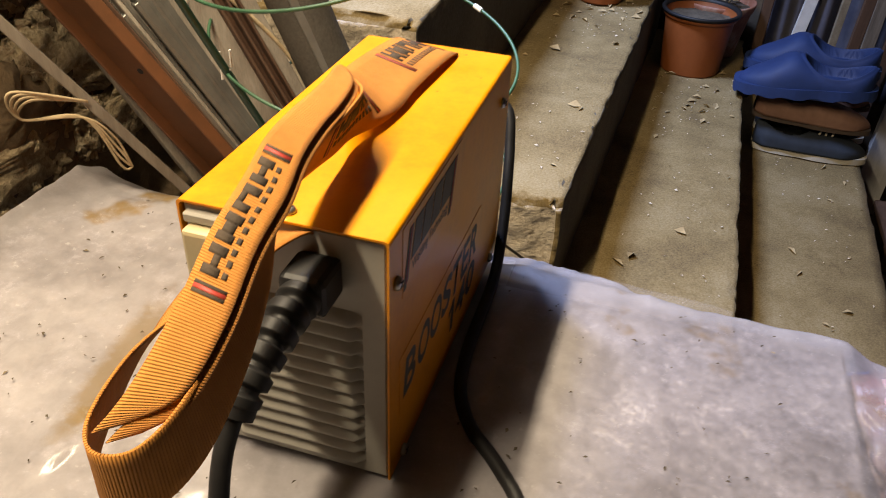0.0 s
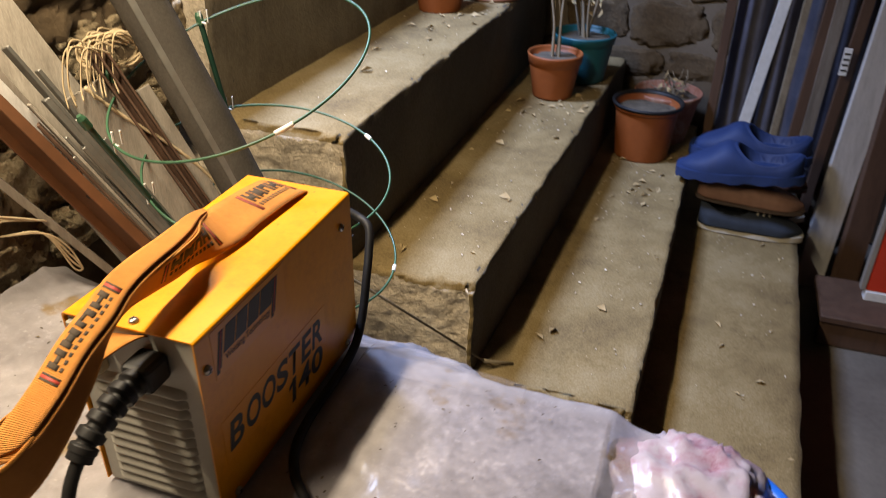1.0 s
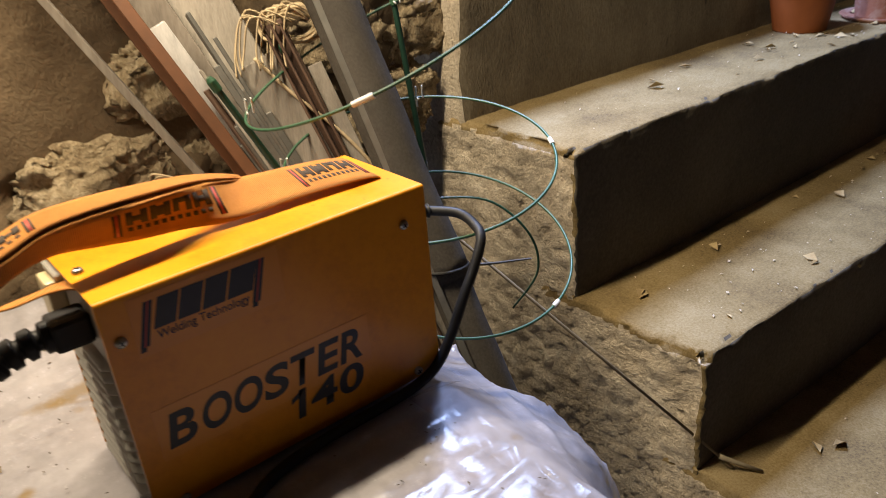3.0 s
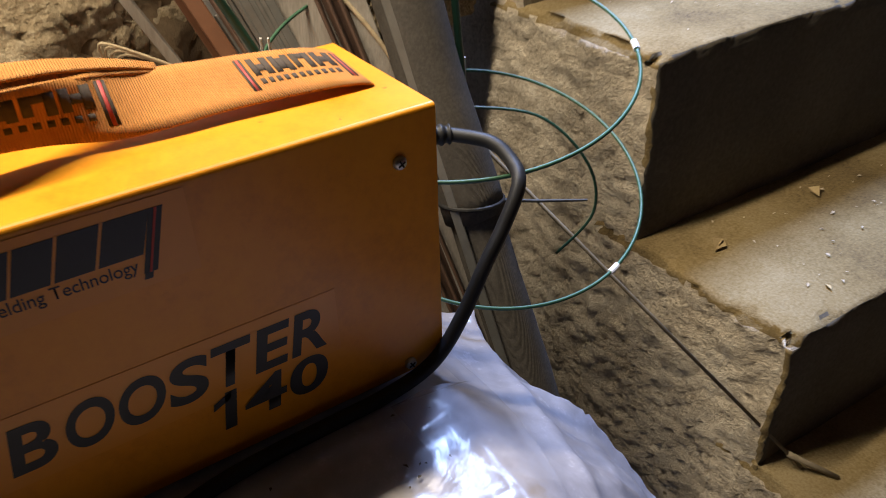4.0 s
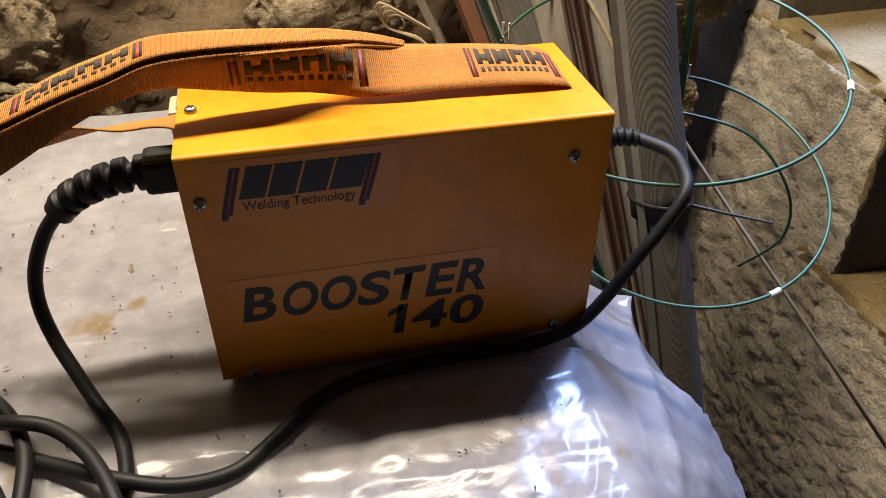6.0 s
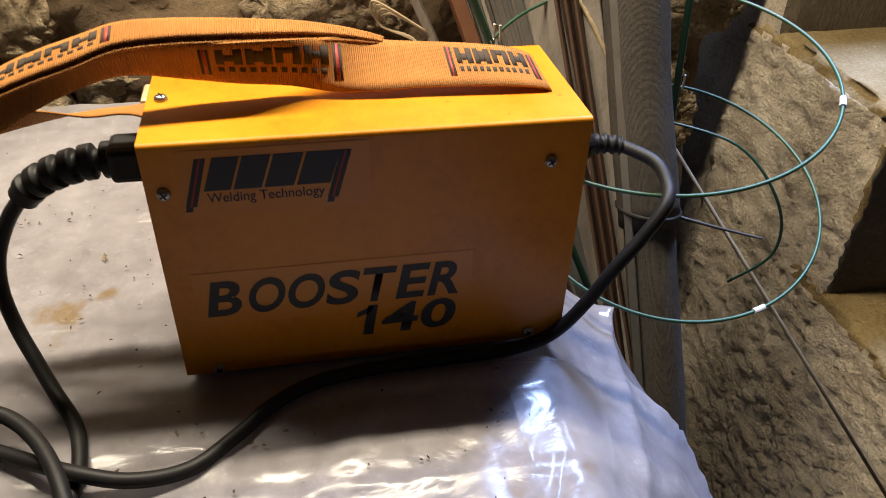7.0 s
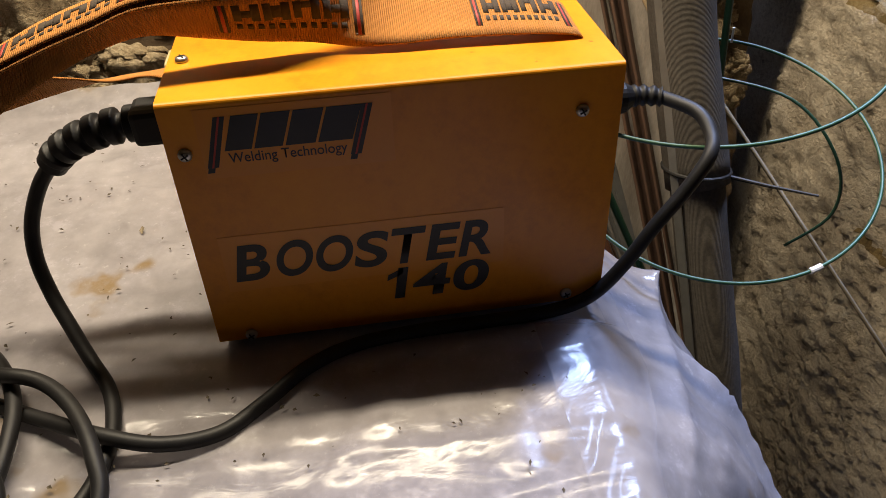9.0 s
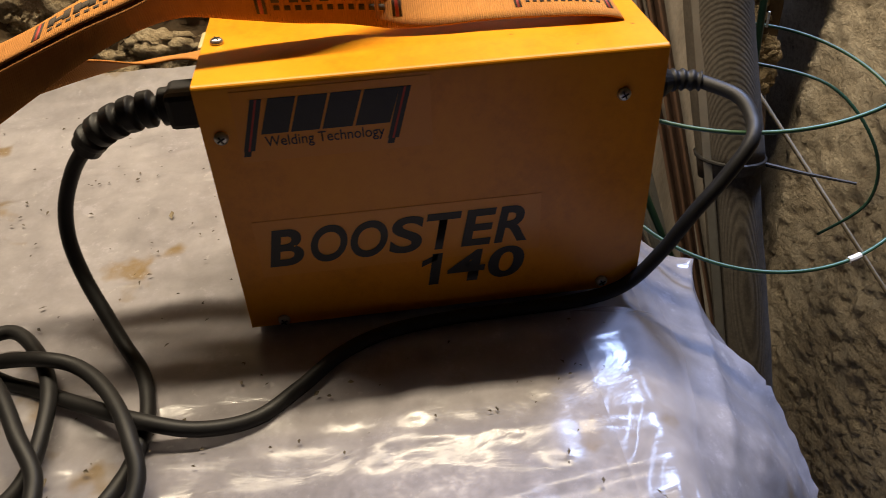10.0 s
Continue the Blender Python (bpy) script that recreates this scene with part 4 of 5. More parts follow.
part("inner_roll", roll_mesh(0.02, 0.76, 0.026), M_MESH, roll, smooth=True)
part("outer_roll", roll_mesh(0.72, 1.36, 0.0305), M_MESH, roll, smooth=True)
ps, qs = (RO[0] + 0.014, RO[1] - 0.027), ROS
part("flap", bar(along(ps, qs, 0.5), along(ps, qs, 1.34), 0.009, 0.0025, (0.75, 0.6, 0)), M_GALV, roll, "lighter grey edge flap of the screen")
tie = [along(RO, ROS, 0.735) + Vector((0.0315 * math.cos(k * 0.35), 0.0315 * math.sin(k * 0.35), 0.006 * math.sin(k * 0.35 + 2))) for k in range(19)]
part("cable_tie", merge(tube(tie, 0.0022, 8), tube([Vector((-0.178, 0.452, 0.728)), Vector((-0.15, 0.485, 0.729)), Vector((-0.118, 0.517, 0.734))], lambda t: 0.0022 - 0.001 * t, 8)), M_BLACK, roll)

# ---- plant support: three stakes and three wire rings ----
cage = tagged(new("plant_support"), "green wire plant support with three rings and dark stakes", "plant support")
STAKES = [((-0.075, 0.435, 0.0), (-0.310, 0.484, 1.045)), ((-0.06, 0.66, 0.0), (-0.284, 0.223, 0.998)), ((0.0, 0.56, 0.0), (-0.350, 0.344, 1.005))]
for f, t in STAKES:
    st = part("stake", tube([Vector(f), Vector(t)], 0.0037, 12), M_DKGREEN, cage)
    d = (Vector(t) - Vector(f)).normalized()
    part("cap", tube([Vector(t) - d * 0.014, Vector(t) - d * 0.002, Vector(t) + d * 0.003], lambda k: 0.0052 if k < 0.9 else 0.003, 12), M_GREEN, st)


def ring_path(centre, slope, rad):
    """A wire ring round a centre; slope tips its plane."""
    n = Vector((slope[0], slope[1], 1)).normalized()
    u = n.cross(Vector((0, 1, 0))).normalized()
    v = n.cross(u)
    return [Vector(centre) + (u * math.cos(k * math.pi / 48) + v * math.sin(k * math.pi / 48)) * rad for k in range(97)]


RINGS = [  # centre, tip of the plane, radius, the taped joint, two clips
    ((-0.186, 0.374, 1.018), (-0.181, -0.362), 0.162, (-0.062, 0.266, 1.001), ((-0.310, 0.484, 1.035), (-0.274, 0.248, 0.956))),
    ((-0.1726, 0.3988, 0.8842), (0.178, -0.129), 0.1534, (-0.096, 0.53, 0.886), ((-0.284, 0.481, 0.918), (-0.261, 0.289, 0.877))),
    ((-0.1662, 0.4337, 0.7665), (0.361, -0.084), 0.1438, (-0.030, 0.469, 0.728), ((-0.296, 0.490, 0.811), (-0.235, 0.310, 0.78))),
]
for k, (centre, slope, rad, joint, clips) in enumerate(RINGS):
    path = ring_path(centre, slope, rad)
    rg = part("ring", tube(path, 0.0016, 10, caps=False), M_GREEN, cage, smooth=True)
    i = min(range(len(path)), key=lambda j: (path[j] - Vector(joint)).length)
    i = max(2, min(len(path) - 3, i))
    part("joint_tape", tube([path[i - 1] * 0.6 + path[i] * 0.4, path[i], path[i + 1] * 0.6 + path[i] * 0.4] if k else path[i - 1:i + 2], 0.0028, 10), M_WHITE, rg, "white tape round the wire joint")
    for q in clips:
        q = min(path, key=lambda p: (p - Vector(q)).length)
        part("clip", merge(tube([q + Vector((0, 0, -0.012)), q, q + Vector((0, 0, 0.014))], 0.0014, 6), tube([q, q + Vector((0.012, -0.006, 0.001))], 0.0012, 6), tube([q + Vector((0.008, 0.004, 0.0)), q + Vector((0.009, 0.003, 0.016))], 0.0012, 6)), M_WHITE, rg)

# ---- rope, twine and thin sticks ----
rng = random.Random(5)


def tangle(centre, size, loops, r, n=9):
    """A hank of rope: many loose loops."""
    bms = []
    for k in range(loops):
        pts = []
        a0, tilt = rng.uniform(0, 6.28), rng.uniform(-0.5, 0.5)
        for j in range(n):
            a = a0 + j * 0.75
            rad = rng.uniform(0.65, 1.05)
            pts.append(Vector(centre) + Vector((size[0] * rad * math.cos(a), size[1] * rad * math.cos(a + tilt), size[2] * rad * math.sin(a))))
        bms.append(tube(spline(pts, 6), r, 6))
    return bms


rope = tagged(new("rope_hank"), "frayed beige sisal rope hanging over the stake tops", "rope")
for bm in tangle((-0.35, 0.365, 1.025), (0.028, 0.03, 0.022), 9, 0.0017):
    part("rope_loop", bm, M_ROPE, rope, smooth=True)
tails = []
for k in range(16):
    x, y = -0.375 + rng.uniform(0, 0.05), 0.335 + rng.uniform(0, 0.06)
    tails.append(tube(spline([(x, y, 1.03), (x - 0.01, y - 0.03, 1.035 + rng.uniform(0, 0.015)), (x - 0.012, y - 0.045, 1.005), (x - 0.005, y - 0.045 - rng.uniform(0, 0.01), 0.992 - rng.uniform(0, 0.02))], 6), 0.0011, 6))
for bm in tails:
    part("frayed_end", bm, M_ROPE, rope, smooth=True)
part("cord", tube(spline([(-0.355, 0.31, 0.995), (-0.33, 0.335, 0.955), (-0.29, 0.375, 0.9), (-0.26, 0.4, 0.85), (-0.24, 0.41, 0.8)], 8), 0.0024, 8), M_ROPE, rope, smooth=True)
twine = tagged(new("twine"), "loose loop of beige twine caught on a lath", "twine")
for k in range(4):
    part("twine_loop", tube(spline([(-0.385, 0.235, 0.85), (-0.415, 0.2 - 0.006 * k, 0.86 + 0.005 * k), (-0.42, 0.19, 0.845), (-0.385, 0.225, 0.838), (-0.372, 0.245, 0.81 - 0.01 * k), (-0.368, 0.255, 0.775)], 8), 0.0013, 6), M_ROPE, twine, smooth=True)
tagged(finish("brass_tipped_stick", merge(tube([Vector((-0.36, 0.43, 0.848)), Vector((0.045, 0.757, 0.352))], 0.0022, 8), tube([Vector((0.03, 0.745, 0.37)), Vector((0.078, 0.784, 0.3465))], lambda t: 0.004 - 0.001 * t, 10)), M_TWIG, smooth=True), "long thin wooden stick lying against the stair end", "stick")
tagged(finish("bent_wire", tube(spline([(-0.25, 0.45, 0.80), (-0.2, 0.52, 0.79), (-0.165, 0.56, 0.74), (-0.16, 0.57, 0.68), (-0.19, 0.55, 0.62)], 8), 0.0016, 6), M_DKGREEN, smooth=True), "thin dark bent wire", "wire")

# ---- flower pots ----
def soil(r, z, seed):
    bm = lathe([(0, z + 0.006), (r * 0.3, z + 0.005), (r * 0.6, z + 0.003), (r * 0.85, z + 0.001), (r, z)], 36)
    for v in bm.verts:
        v.co.z += 0.005 * noise.noise(v.co * 45 + Vector((seed, 0, 0)))
    return bm


def pot(x, y, z, r, h, mat, label, rim=0.22, foot=0.72, lip=0.008):
    """A moulded pot: tapered wall, raised rim, ribs, feet and soil."""
    p = tagged(new("flower_pot"), label, "flower pot", "flower pots on the stairs")
    k = 1 - rim
    wall = [(0, 0.004), (r * foot - 0.004, 0.004), (r * foot, 0.0), (r * foot + 0.001, 0.004), (r * (foot + (0.93 - foot) * 0.5), h * k * 0.5), (r * 0.93 - 0.0005, h * k - 0.004), (r * 0.93, h * k)]
    top = [(r * 0.97, h * k + 0.002), (r, h - lip), (r + 0.0015, h - lip * 0.5), (r, h), (r - 0.004, h), (r - 0.006, h - 0.006), (r * 0.88, h * 0.84), (0, h * 0.84)]
    part("body", lathe(wall + top, 48), mat, p, smooth=True)
    part("soil", soil(r * 0.89, h * 0.86, x * 10), M_SOIL, p, smooth=True)
    p.location = (x, y, z)
    return p


pot(-0.383, 1.655, 0.793, 0.078, 0.118, M_TERRA, "small terracotta-coloured plastic pot on a concrete step", 0.24)
pot(-0.29, 1.86, 0.797, 0.082, 0.19, M_OLDPOT, "stained old clay pot on a saucer, on the step", 0.12)
tagged(finish("saucer", lathe([(0, 0.003), (0.075, 0.003), (0.09, 0.012), (0.093, 0.012), (0.08, 0), (0, 0)], 40, Matrix.Translation((-0.29, 1.86, 0.793))), M_OLDPOT, smooth=True), "brown clay saucer under the old pot", "saucer")
pot(-0.27, 2.1, 0.793, 0.09, 0.2, M_DKWOOD, "dark brown plastic pot against the far wall", 0.1)
pot(-0.078, 1.785, 0.548, 0.078, 0.125, M_TERRA, "terracotta-coloured plastic pot with bare stems on a step", 0.24)
pot(-0.03, 1.975, 0.548, 0.095, 0.14, M_TEAL, "teal plastic pot with a dry plant on a step", 0.2, 0.75)
pot(0.188, 1.93, 0.345, 0.1, 0.165, M_TERRA, "large brown-orange plastic pot with dry soil", 0.1, 0.8, 0.012)
pot(0.235, 2.1, 0.345, 0.105, 0.155, M_OLDPOT, "wide clay pot with withered stems near the wall", 0.16, 0.7)
tagged(finish("plastic_rim_saucer", lathe([(0.094, 0), (0.105, 0), (0.107, 0.006), (0.104, 0.01), (0.096, 0.008), (0.094, 0)], 44, Matrix.Translation((0.188, 1.93, 0.507))), M_BLACK, smooth=True), "dark plastic ring lying on the pot's rim", "ring")


def dry_plant(at, n, height, spread, leaves, seed, label):
    """Twisted bare stems with side twigs and curled dead leaves."""
    g = random.Random(seed)
    pl = tagged(new("dry_plant"), label, "plant")
    lv = bmesh.new()
    for k in range(n):
        a = g.uniform(0, 6.28)
        p = Vector(at) + Vector((0.012 * math.cos(a), 0.012 * math.sin(a), -0.012))
        pts = [p.copy()]
        lean = Vector((g.uniform(-1, 1) * spread, g.uniform(-1, 1) * spread, 1))
        for j in range(6):
            p = p + lean * height / 6 + Vector((g.uniform(-1, 1), g.uniform(-1, 1), 0)) * 0.012
            pts.append(p.copy())
        sp = spline(pts, 5)
        stem = [tube(sp, lambda t: 0.0042 * (1 - 0.6 * t), 7)]
        for j in range(4):
            q = sp[g.randrange(8, len(sp))]
            e = q + Vector((g.uniform(-1, 1), g.uniform(-1, 1), g.uniform(0.1, 1))) * 0.05
            stem.append(tube([q, (q + e) / 2 + Vector((0.006, 0, 0)), e], 0.0012, 5))
        part("stem", merge(*stem), M_TWIG, pl, smooth=True)
        for j in range(leaves):
            q = sp[g.randrange(6, len(sp))] + Vector((g.uniform(-1, 1), g.uniform(-1, 1), g.uniform(-1, 0.6))) * 0.035
            u = Vector((g.uniform(-1, 1), g.uniform(-1, 1), g.uniform(-1, 1))).normalized()
            w = u.orthogonal().normalized()
            s1, s2 = g.uniform(0.008, 0.018), g.uniform(0.004, 0.009)
            c = u.cross(w) * s2 * 0.8
            v = [lv.verts.new(q + x) for x in (-u * s1, -w * s2 + c, u * s1, w * s2 + c)]
            lv.faces.new((v[0], v[1], v[2]))
            lv.faces.new((v[0], v[2], v[3]))
    if leaves:
        part("foliage", lv, M_LEAF, pl)
    else:
        lv.free()
    return pl


dry_plant((-0.078, 1.785, 0.66), 4, 0.62, 0.12, 5, 3, "bare twisted dry stems growing in the pot")
dry_plant((-0.03, 1.975, 0.675), 7, 0.6, 0.22, 22, 8, "withered plant with curled dead leaves in the teal pot")
dry_plant((-0.383, 1.655, 0.9), 2, 0.4, 0.05, 0, 11, "two bare stems in the small pot")
dry_plant((0.235, 2.1, 0.485), 5, 0.06, 0.5, 4, 21, "withered short stems in the clay pot")

# ---- shoes ----
def shoe_mesh(length, width, height, toe=0.55, opening=0.45, sole=0.0):
    """An upper lofted along the foot: x runs from heel to toe; the collar is open."""
    bm = bmesh.new()
    rows, n, seg = [], 44, 32
    for i in range(n + 1):
        t = i / n
        w = width / 2 * (0.72 + 0.28 * math.sin(min(1, t * 1.25) * math.pi * 0.5)) * (1 - max(0, (t - 0.72) / 0.28) ** 2.4 * 0.93) * (1 - max(0, (0.12 - t) / 0.12) ** 2 * 0.55)
        h = height * (1 if t < opening else 1 - (1 - toe) * (0.5 - 0.5 * math.cos(math.pi * min(1, (t - opening) / (1 - opening) * 1.1)))) * math.sqrt(max(0.05, 1 - max(0, (t - 0.8) / 0.2) ** 2)) * (0.93 + 0.07 * math.cos(t * 9))
        row = []
        for k in range(seg + 1):
            a = -0.08 + (math.pi + 0.16) * k / seg
            y = w * math.cos(a) * (1.0 if math.sin(a) < 0.5 else 0.98)
            z = sole + max(0.0, h * abs(math.sin(a)) ** 0.62 if math.sin(a) > 0 else 0)
            row.append(bm.verts.new((length * (t - 0.5), y, z)))
        rows.append(row)
    for i in range(n):
        for k in range(seg):
            e = (((i + 0.5) / n - 0.07 - opening / 2) / (opening / 2)) ** 2 + ((k + 0.5 - seg / 2) / (seg * 0.24)) ** 2
            if e < 1:
                continue
            bm.faces.new((rows[i][k], rows[i + 1][k], rows[i + 1][k + 1], rows[i][k + 1]))
    bm.faces.new(rows[0])
    bm.faces.new(rows[-1])
    return bm


def sole_mesh(length, width, thick, tread=0, z=0.0):
    """A sole plate with a footprint outline; tread: cut lugs round the edge."""
    bm = bmesh.new()
    n, out = 60, []
    for k in range(n):
        a = 2 * math.pi * k / n
        t = 0.5 + 0.5 * math.cos(a)
        w = width / 2 * (0.78 + 0.22 * math.sin(min(1, t * 1.25) * math.pi * 0.5)) * math.copysign(abs(math.sin(a)) ** 0.55, math.sin(a)) * (1 - 0.12 * math.exp(-((t - 0.4) / 0.12) ** 2))
        out.append((length * (t - 0.5) * 1.02, w))
    low = [bm.verts.new((x, y, z + (0.005 if tread and k % 4 < 2 else 0))) for k, (x, y) in enumerate(out)]
    top = [bm.verts.new((x * 0.995, y * 0.99, z + thick)) for x, y in out]
    for k in range(n):
        bm.faces.new((low[k], low[(k + 1) % n], top[(k + 1) % n], top[k]))
    bm.faces.new(low[::-1])
    bm.faces.new(top)
    return bm


def solid(ob, t):
    m = ob.modifiers.new("thickness", "SOLIDIFY")
    m.thickness = t
    return ob


def shoe(name, m, length, width, height, upper, solem, label, tread=0, toe=0.5, opening=0.42, thick=0.018, category="shoe"):
    s = tagged(new(name), label, category)
    solid(part("upper", shoe_mesh(length, width, height, toe, opening, thick), upper, s, smooth=True), 0.003)
    part("sole", sole_mesh(length, width, thick, tread), solem, s)
    s.matrix_world = m
    return s


M_SOLEW = material("off_white_sole", [(0.4, 0.36, 0.28), (0.55, 0.5, 0.4)], 18, 0.8, 0.2)
M_SOLED = material("dark_sole", [(0.05, 0.035, 0.028), (0.09, 0.06, 0.045)], 18, 0.8, 0.2)
navy = shoe("canvas_shoe", pose(0.535, 1.79, 0.209, 0, 0, 2), 0.29, 0.105, 0.06, M_NAVY, M_SOLEW, "dark navy canvas shoe with off-white sole under the stack", 0, 0.55, 0.4, 0.016)
for k in range(3):
    part("lace", tube(spline([(0.01 + 0.016 * k, -0.03, 0.068), (0.016 + 0.016 * k, -0.01, 0.078), (0.014 + 0.016 * k, 0.012, 0.079), (0.01 + 0.016 * k, 0.032, 0.07)], 6), 0.003, 6), M_SOLEW, navy, "off-white flat lace")
shoe("leather_shoe", pose(0.52, 1.80, 0.292, 0, 2, 2), 0.295, 0.105, 0.068, M_BROWN, M_SOLED, "reddish-brown slip-on leather shoe in the stack", 0, 0.5, 0.38, 0.012)
def clog_mesh(length, width, height):
    """A moulded clog: broad domed toe, low collar round a deep opening, thick rim; x runs from heel to toe."""
    bm = bmesh.new()
    n, seg, rows = 84, 60, []
    for i in range(n + 1):
        t = i / n
        w = width / 2 * (0.76 + 0.24 * math.exp(-((t - 0.72) / 0.3) ** 2)) * math.sqrt(max(0.0, 1 - max(0, (t - 0.7) / 0.301) ** 2)) * math.sqrt(max(0.02, 1 - max(0, (0.17 - t) / 0.171) ** 2))
        crown = 0.6 + 0.4 * math.exp(-((t - 0.6) / 0.15) ** 2) + 0.12 * math.exp(-(t / 0.12) ** 2)
        h = height * crown * (max(0.0, 1 - max(0, (t - 0.6) / 0.4) ** 2.4)) ** 0.55
        row = []
        for k in range(seg + 1):
            a = math.pi * k / seg
            y = w * math.copysign(abs(math.cos(a)) ** 0.8, math.cos(a))
            z = h * max(0.0, math.sin(a)) ** 0.62
            e = ((t - 0.285) / 0.235) ** 2 + (math.cos(a) / 0.8) ** 2
            if e < 1:
                z = max(0.012, z - height * min(1, (1 - e) * 6))
            elif e < 1.35:
                z += 0.004 * math.sin(math.pi * (e - 1) / 0.35)
            row.append(bm.verts.new((length * (t - 0.5), y, 0.02 + max(0.0, z))))
        rows.append(row)
    for i in range(n):
        for k in range(seg):
            bm.faces.new((rows[i][k], rows[i + 1][k], rows[i + 1][k + 1], rows[i][k + 1]))
    return bm


def clog(m, label):
    c = tagged(new("rubber_clog"), label, "clog", "blue clogs on the shoe stack")
    part("upper", clog_mesh(0.325, 0.13, 0.08), M_BLUE, c, smooth=True)
    part("sole", sole_mesh(0.338, 0.14, 0.028, 1), M_BLUE, c)
    c.matrix_world = m
    return c


clog(pose(0.475, 1.775, 0.380, 0, 5, 176), "blue foam garden clog with lugged sole on top of the stack")
clog(pose(0.50, 1.915, 0.388, 0, 4, 172), "blue foam garden clog with lugged sole, behind the first")
shoe("canvas_shoe", pose(0.545, 1.92, 0.209, 0, 0, 4), 0.29, 0.105, 0.075, M_NAVY, M_SOLEW, "dark navy canvas shoe standing behind its pair", 0, 0.55, 0.4, 0.016)
shoe("leather_shoe", pose(0.53, 1.925, 0.302, 0, 0, 3), 0.295, 0.105, 0.07, M_BROWN, M_SOLED, "reddish-brown slip-on leather shoe behind its pair", 0, 0.5, 0.38, 0.012)

# ---- bowl with a bag ----
stool = tagged(new("stool"), "low wooden stool beside the table", "stool")
part("seat", block((0.285, 0.065, 0.576), (0.5, 0.3, 0.601), 0.004), M_DKWOOD, stool)
for x in (0.305, 0.48):
    for y in (0.085, 0.28):
        part("leg", block((x - 0.015, y - 0.015, 0), (x + 0.015, y + 0.015, 0.576), 0.003), M_DKWOOD, stool)
bowl = tagged(new("plastic_bowl"), "bright blue round plastic washing bowl beside the table", "bowl")
part("bowl_body", lathe([(0, 0.004), (0.08, 0.004), (0.083, 0), (0.088, 0.004), (0.107, 0.085), (0.118, 0.09), (0.12, 0.096), (0.116, 0.099), (0.105, 0.094), (0.084, 0.01), (0, 0.008)], 64, Matrix.Translation((0.385, 0.172, 0.601))), M_BASIN, bowl, smooth=True)
bag = lump((0.085, 0.092, 0.05), 4, 0.2, 5, 0.8)
for v in bag.verts:
    n = abs(noise.noise(v.co * 28)) * 0.014 + abs(noise.noise(v.co * 60)) * 0.006
    v.co -= v.co.normalized() * n
    v.co += Vector((0.39, 0.195, 0.695))
tagged(finish("plastic_bag", bag, M_BAG, smooth=True), "crumpled pink and white plastic bag in the blue bowl", "bag")

# ---- far corner: posts, boards, tarpaulin, red panel ----
tagged(finish("brown_post", block((0.36, 2.13, 0.205), (0.388, 2.158, 1.9), 0.002), M_DKWOOD), "dark brown wooden post standing on the stairs", "post")
tagged(finish("white_lath", bar((0.462, 2.17, 0.208), (0.528, 2.2, 0.83), 0.034, 0.012, (1, 0.1, 0)), M_WHITE), "white painted lath leaning in the corner", "lath")


def tarp_mesh():
    bm = bmesh.new()
    rows = []
    for i in range(91):
        x = 0.395 + 0.42 * i / 90
        rows.append([bm.verts.new((x, 2.215 + 0.018 * math.sin(x * 75 + 1.5 * math.sin(z * 2)) + 0.012 * noise.noise(Vector((x * 20, 0, z * 2))), z)) for z in (0.21 + 1.5 * j / 24 for j in range(25))])
    for a, b in zip(rows, rows[1:]):
        for j in range(24):
            bm.faces.new((a[j], b[j], b[j + 1], a[j + 1]))
    return bm


solid(tagged(finish("tarpaulin", tarp_mesh(), M_TARP, smooth=True), "blue-grey folded tarpaulin hanging in the corner", "tarpaulin"), 0.002)
for x, dx, w, mt, lb in ((0.565, 0.03, 0.02, M_TWIG, "light brown stick leaning in the corner"), (0.62, 0.05, 0.03, M_DKWOOD, "dark wooden stick leaning in the corner"), (0.66, 0.02, 0.035, M_WOOD, "grey wooden batten leaning in the corner"), (0.705, 0.06, 0.03, M_DKWOOD, "dark wooden batten leaning in the corner")):
    tagged(finish("batten", bar((x, 2.1, 0.0 if x > 0.69 else 0.207), (x + dx, 2.17, 1.5), w, 0.014, (1, 0.15, 0)), mt), lb, "batten", "battens in the corner")
tagged(finish("pale_board", bar((0.745, 1.9, 0.0), (0.83, 2.12, 1.5), 0.085, 0.018, (1, 0.25, 0)), M_PALEWHITE), "pale blue-white board standing on edge in the corner", "board")
# dark board added in place of the shaded gap beside the panel
tagged(finish("gap_shade_board", bar((0.845, 1.9, 0.0), (0.86, 2.1, 1.5), 0.07, 0.03, (1, 0.2, 0)), M_DKWOOD), "dark board filling the shaded gap behind the red panel", "board")
tagbd = tagged(finish("white_tag", block((0.70, 2.075, 0.61), (0.722, 2.078, 0.69), 0.001), M_WHITE), "small white printed tag on a batten", "tag")
for k in range(4):
    part("print_bar", block((0.703, 2.0742, 0.622 + 0.016 * k), (0.719, 2.0748, 0.628 + 0.016 * k)), M_INK, tagbd)
red = tagged(new("red_panel"), "red painted panel with a pale edge, standing on a plinth", "panel")
part("panel_face", block((0.86, 1.70, 0.13), (1.7, 1.72, 1.1), 0.003), M_RED, red)
part("pale_edge", block((0.845, 1.698, 0.13), (0.859, 1.722, 1.1), 0.002), M_PALE, red)
part("white_base_strip", block((0.86, 1.695, 0.1), (1.7, 1.725, 0.129), 0.002), M_WHITE, red)
plinth = tagged(new("wooden_plinth"), "brown wooden plinth boards on the cellar floor", "plinth")
part("front_board", block((0.75, 1.585, 0.0), (1.8, 1.61, 0.075), 0.004), M_DKWOOD, plinth)
part("top_board", block((0.745, 1.575, 0.077), (1.8, 1.8, 0.1), 0.004), M_DKWOOD, plinth)

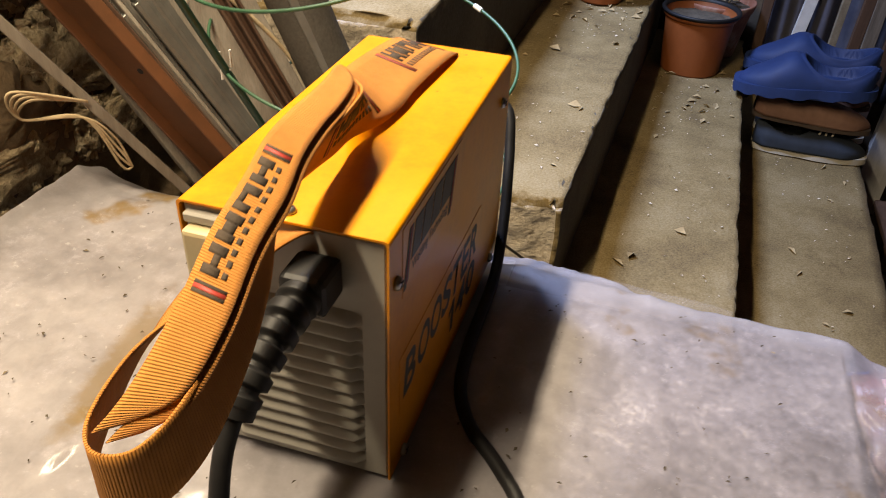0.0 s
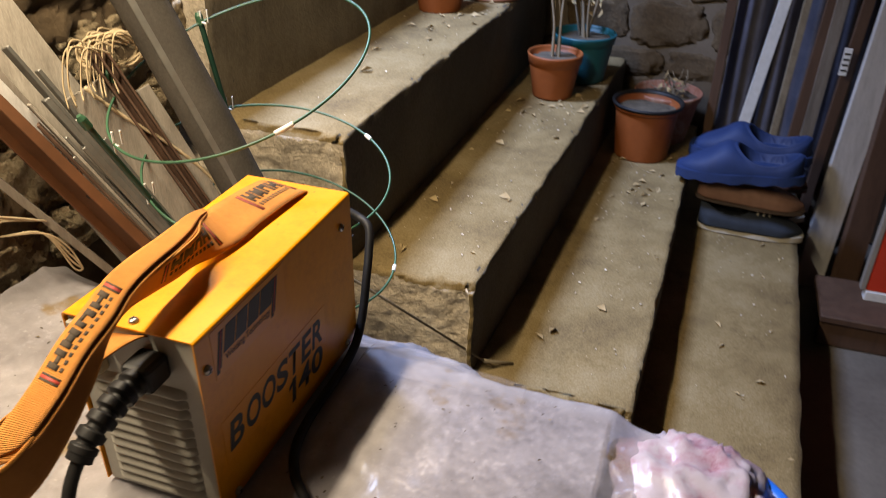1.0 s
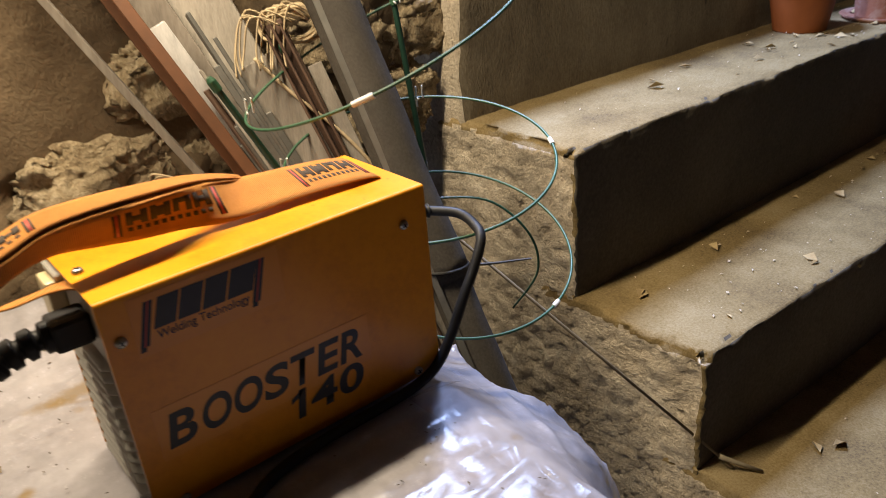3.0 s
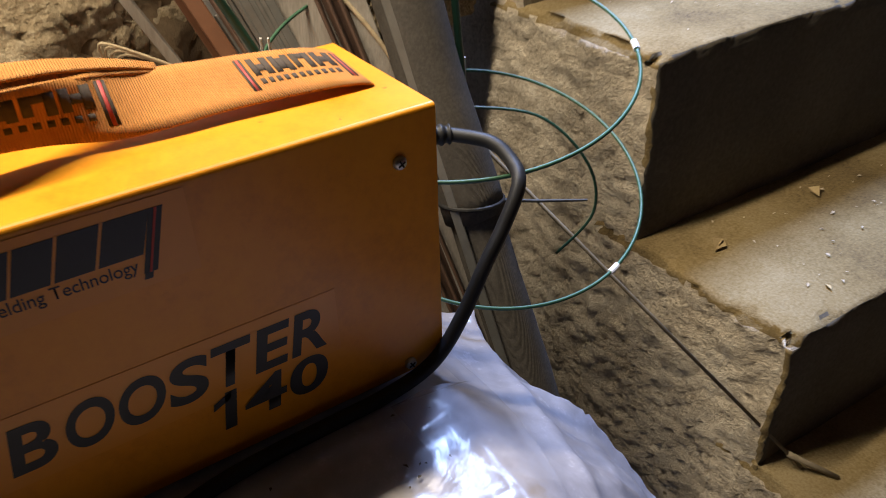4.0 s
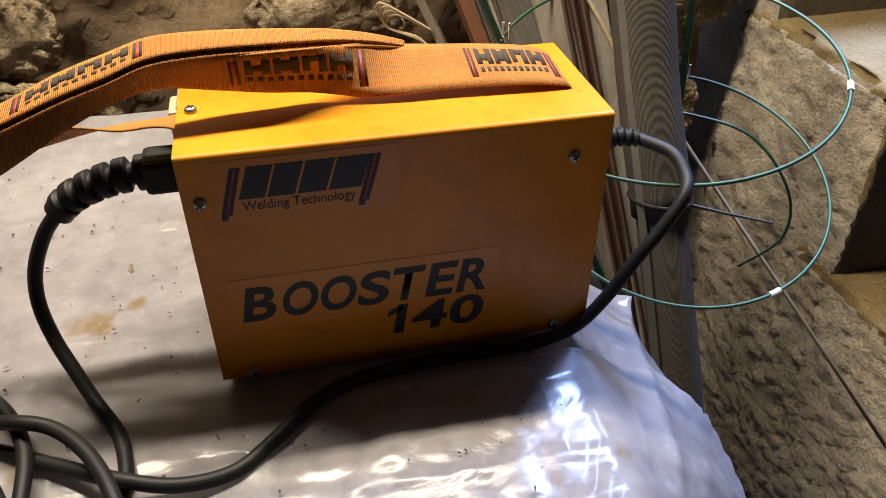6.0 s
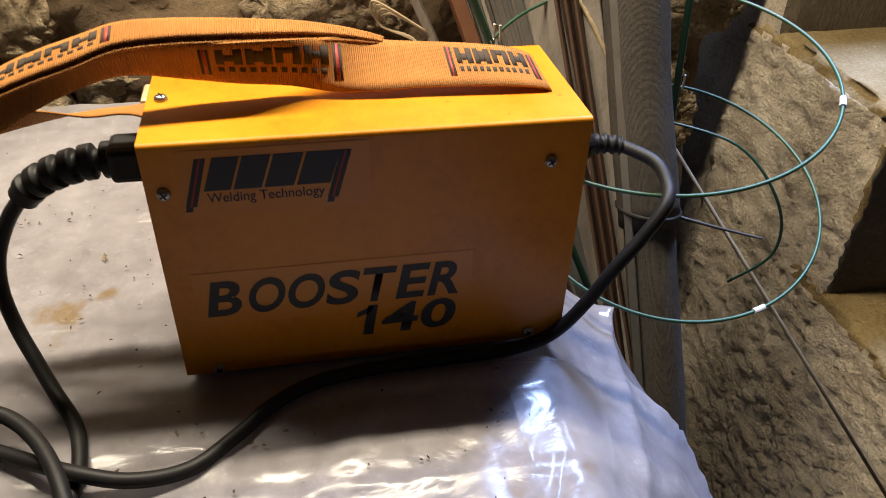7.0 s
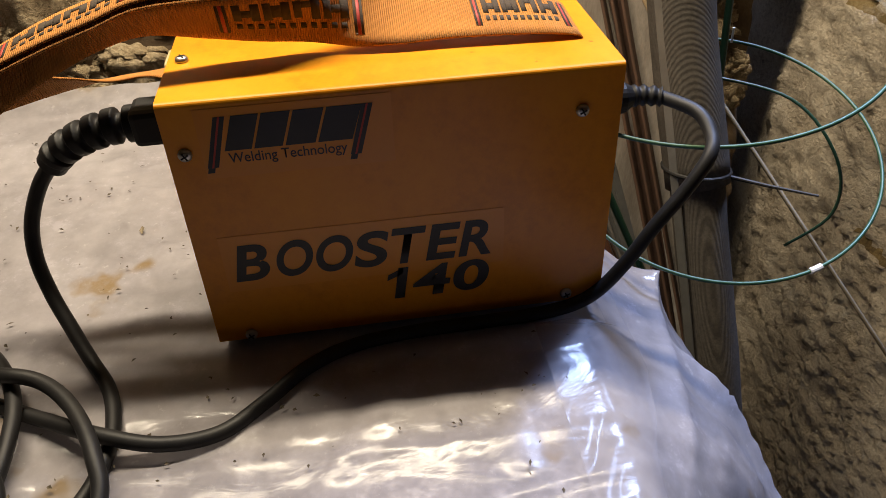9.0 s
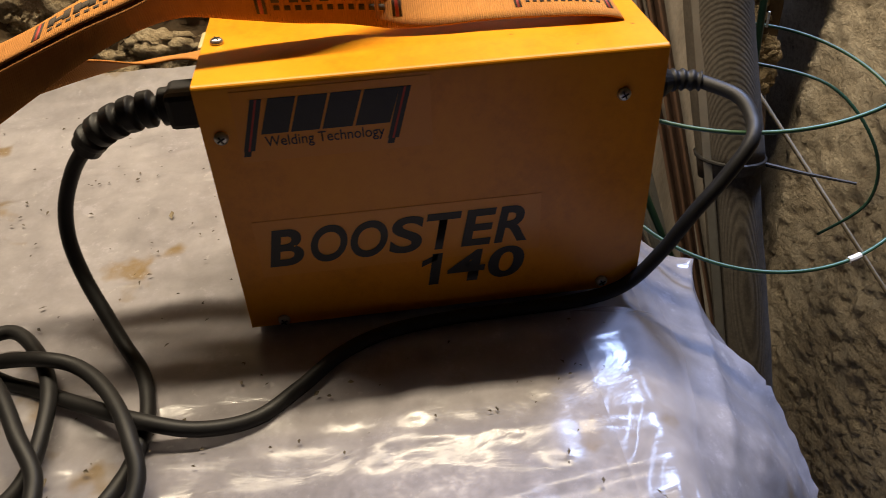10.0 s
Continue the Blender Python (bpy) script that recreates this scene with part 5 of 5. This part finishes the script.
# ---- dead leaves, crumbs and grit ----
def litter(name, count, place, size, mat, label, category, seed):
    """Curled flakes lying where place() puts them."""
    g = random.Random(seed)
    bm = bmesh.new()
    for k in range(count):
        p = place(g)
        s = size * g.uniform(0.4, 1.2)
        a = g.uniform(0, 6.28)
        u = Vector((math.cos(a), math.sin(a), g.uniform(-0.2, 0.3))) * s
        w = Vector((-math.sin(a), math.cos(a), g.uniform(0, 0.5))) * s * g.uniform(0.3, 0.6)
        up = Vector((0, 0, s * g.uniform(0.15, 0.5)))
        v = [bm.verts.new(p + q) for q in (-u, -w + up, u, w + up, Vector((0, 0, 0)))]
        for i in range(4):
            bm.faces.new((v[i], v[(i + 1) % 4], v[4]))
    return tagged(finish(name, bm, mat), label, category, kind="stuff")


def on_stairs(g):
    x0, x1, back, top = STEPS[g.choice((0, 1, 1, 2, 2, 2, 3, 3))]
    y = g.uniform(0.8, 2.1) if g.random() < 0.45 else g.uniform(1.5, 2.1)
    e = x0 + (x1 - x0) * (y - Y0) / (Y1 - Y0)
    return Vector((g.uniform(e - 0.22, e - 0.02), y, top + 0.003))


litter("dead_leaves", 130, on_stairs, 0.014, M_LEAF, "small curled dead leaves scattered over the treads", "dead leaves", 2)
litter("stair_grit", 600, on_stairs, 0.0036, M_CAST, "fine sandy grit scattered over the treads", "grit", 6)


def on_sheet(g):
    while True:
        x, y = g.uniform(-0.36, 0.25), g.uniform(-0.3, 0.24)
        if not (-0.14 < x < 0.015 and -0.02 < y < 0.29):
            return Vector((x, y, TZ + 0.0035))


litter("crumbs", 320, on_sheet, 0.0022, M_SOIL, "dark crumbs and dirt specks on the sheeting", "crumbs", 9)
litter("bark_bits", 14, on_sheet, 0.005, M_TWIG, "dry bits of bark on the sheeting", "bark bits", 12)

# ---- wall stones ----
def stones(parent, axis, u0, u1, z0, z1, face, mat, proud, seed, row_h=(0.09, 0.15), width=(0.1, 0.24), level=4, crumb=0.0, bare=None):
    """Rubble set in rough courses."""
    g = random.Random(seed)
    z = z0
    while z < z1:
        h = g.uniform(*row_h)
        u = u0 - g.uniform(0, 0.1)
        while u < u1:
            w = g.uniform(*width)
            d = proud * g.uniform(1.0, 1.6)
            size = (d, w / 2 * 0.93, h / 2 * 0.95) if axis == 0 else (w / 2 * 0.93, d, h / 2 * 0.95)
            if g.random() < 0.86 and not (bare and bare[0] < u + w / 2 < bare[1] and z + h / 2 > bare[2]):
                at = (face, u + w / 2, z + h / 2) if axis == 0 else (u + w / 2, face, z + h / 2)
                st = part("stone", lump(size, g.uniform(0, 50), 0.3, level, 0.6, crumb), mat, parent, smooth=True)
                st.location = at
            u += w
        z += h


stones(wall_w, 0, -0.62, 0.62, 0.6, 1.4, -0.54, M_STONE, 0.0175, 4, (0.07, 0.15), (0.1, 0.26), 5, 0.01, (-0.02, 0.26, 0.9))
stones(wall_n, 1, -0.45, 0.75, 0.35, 1.5, 2.262, M_DIMSTONE, 0.009, 7, (0.1, 0.2), (0.12, 0.32), 4, 0.003)
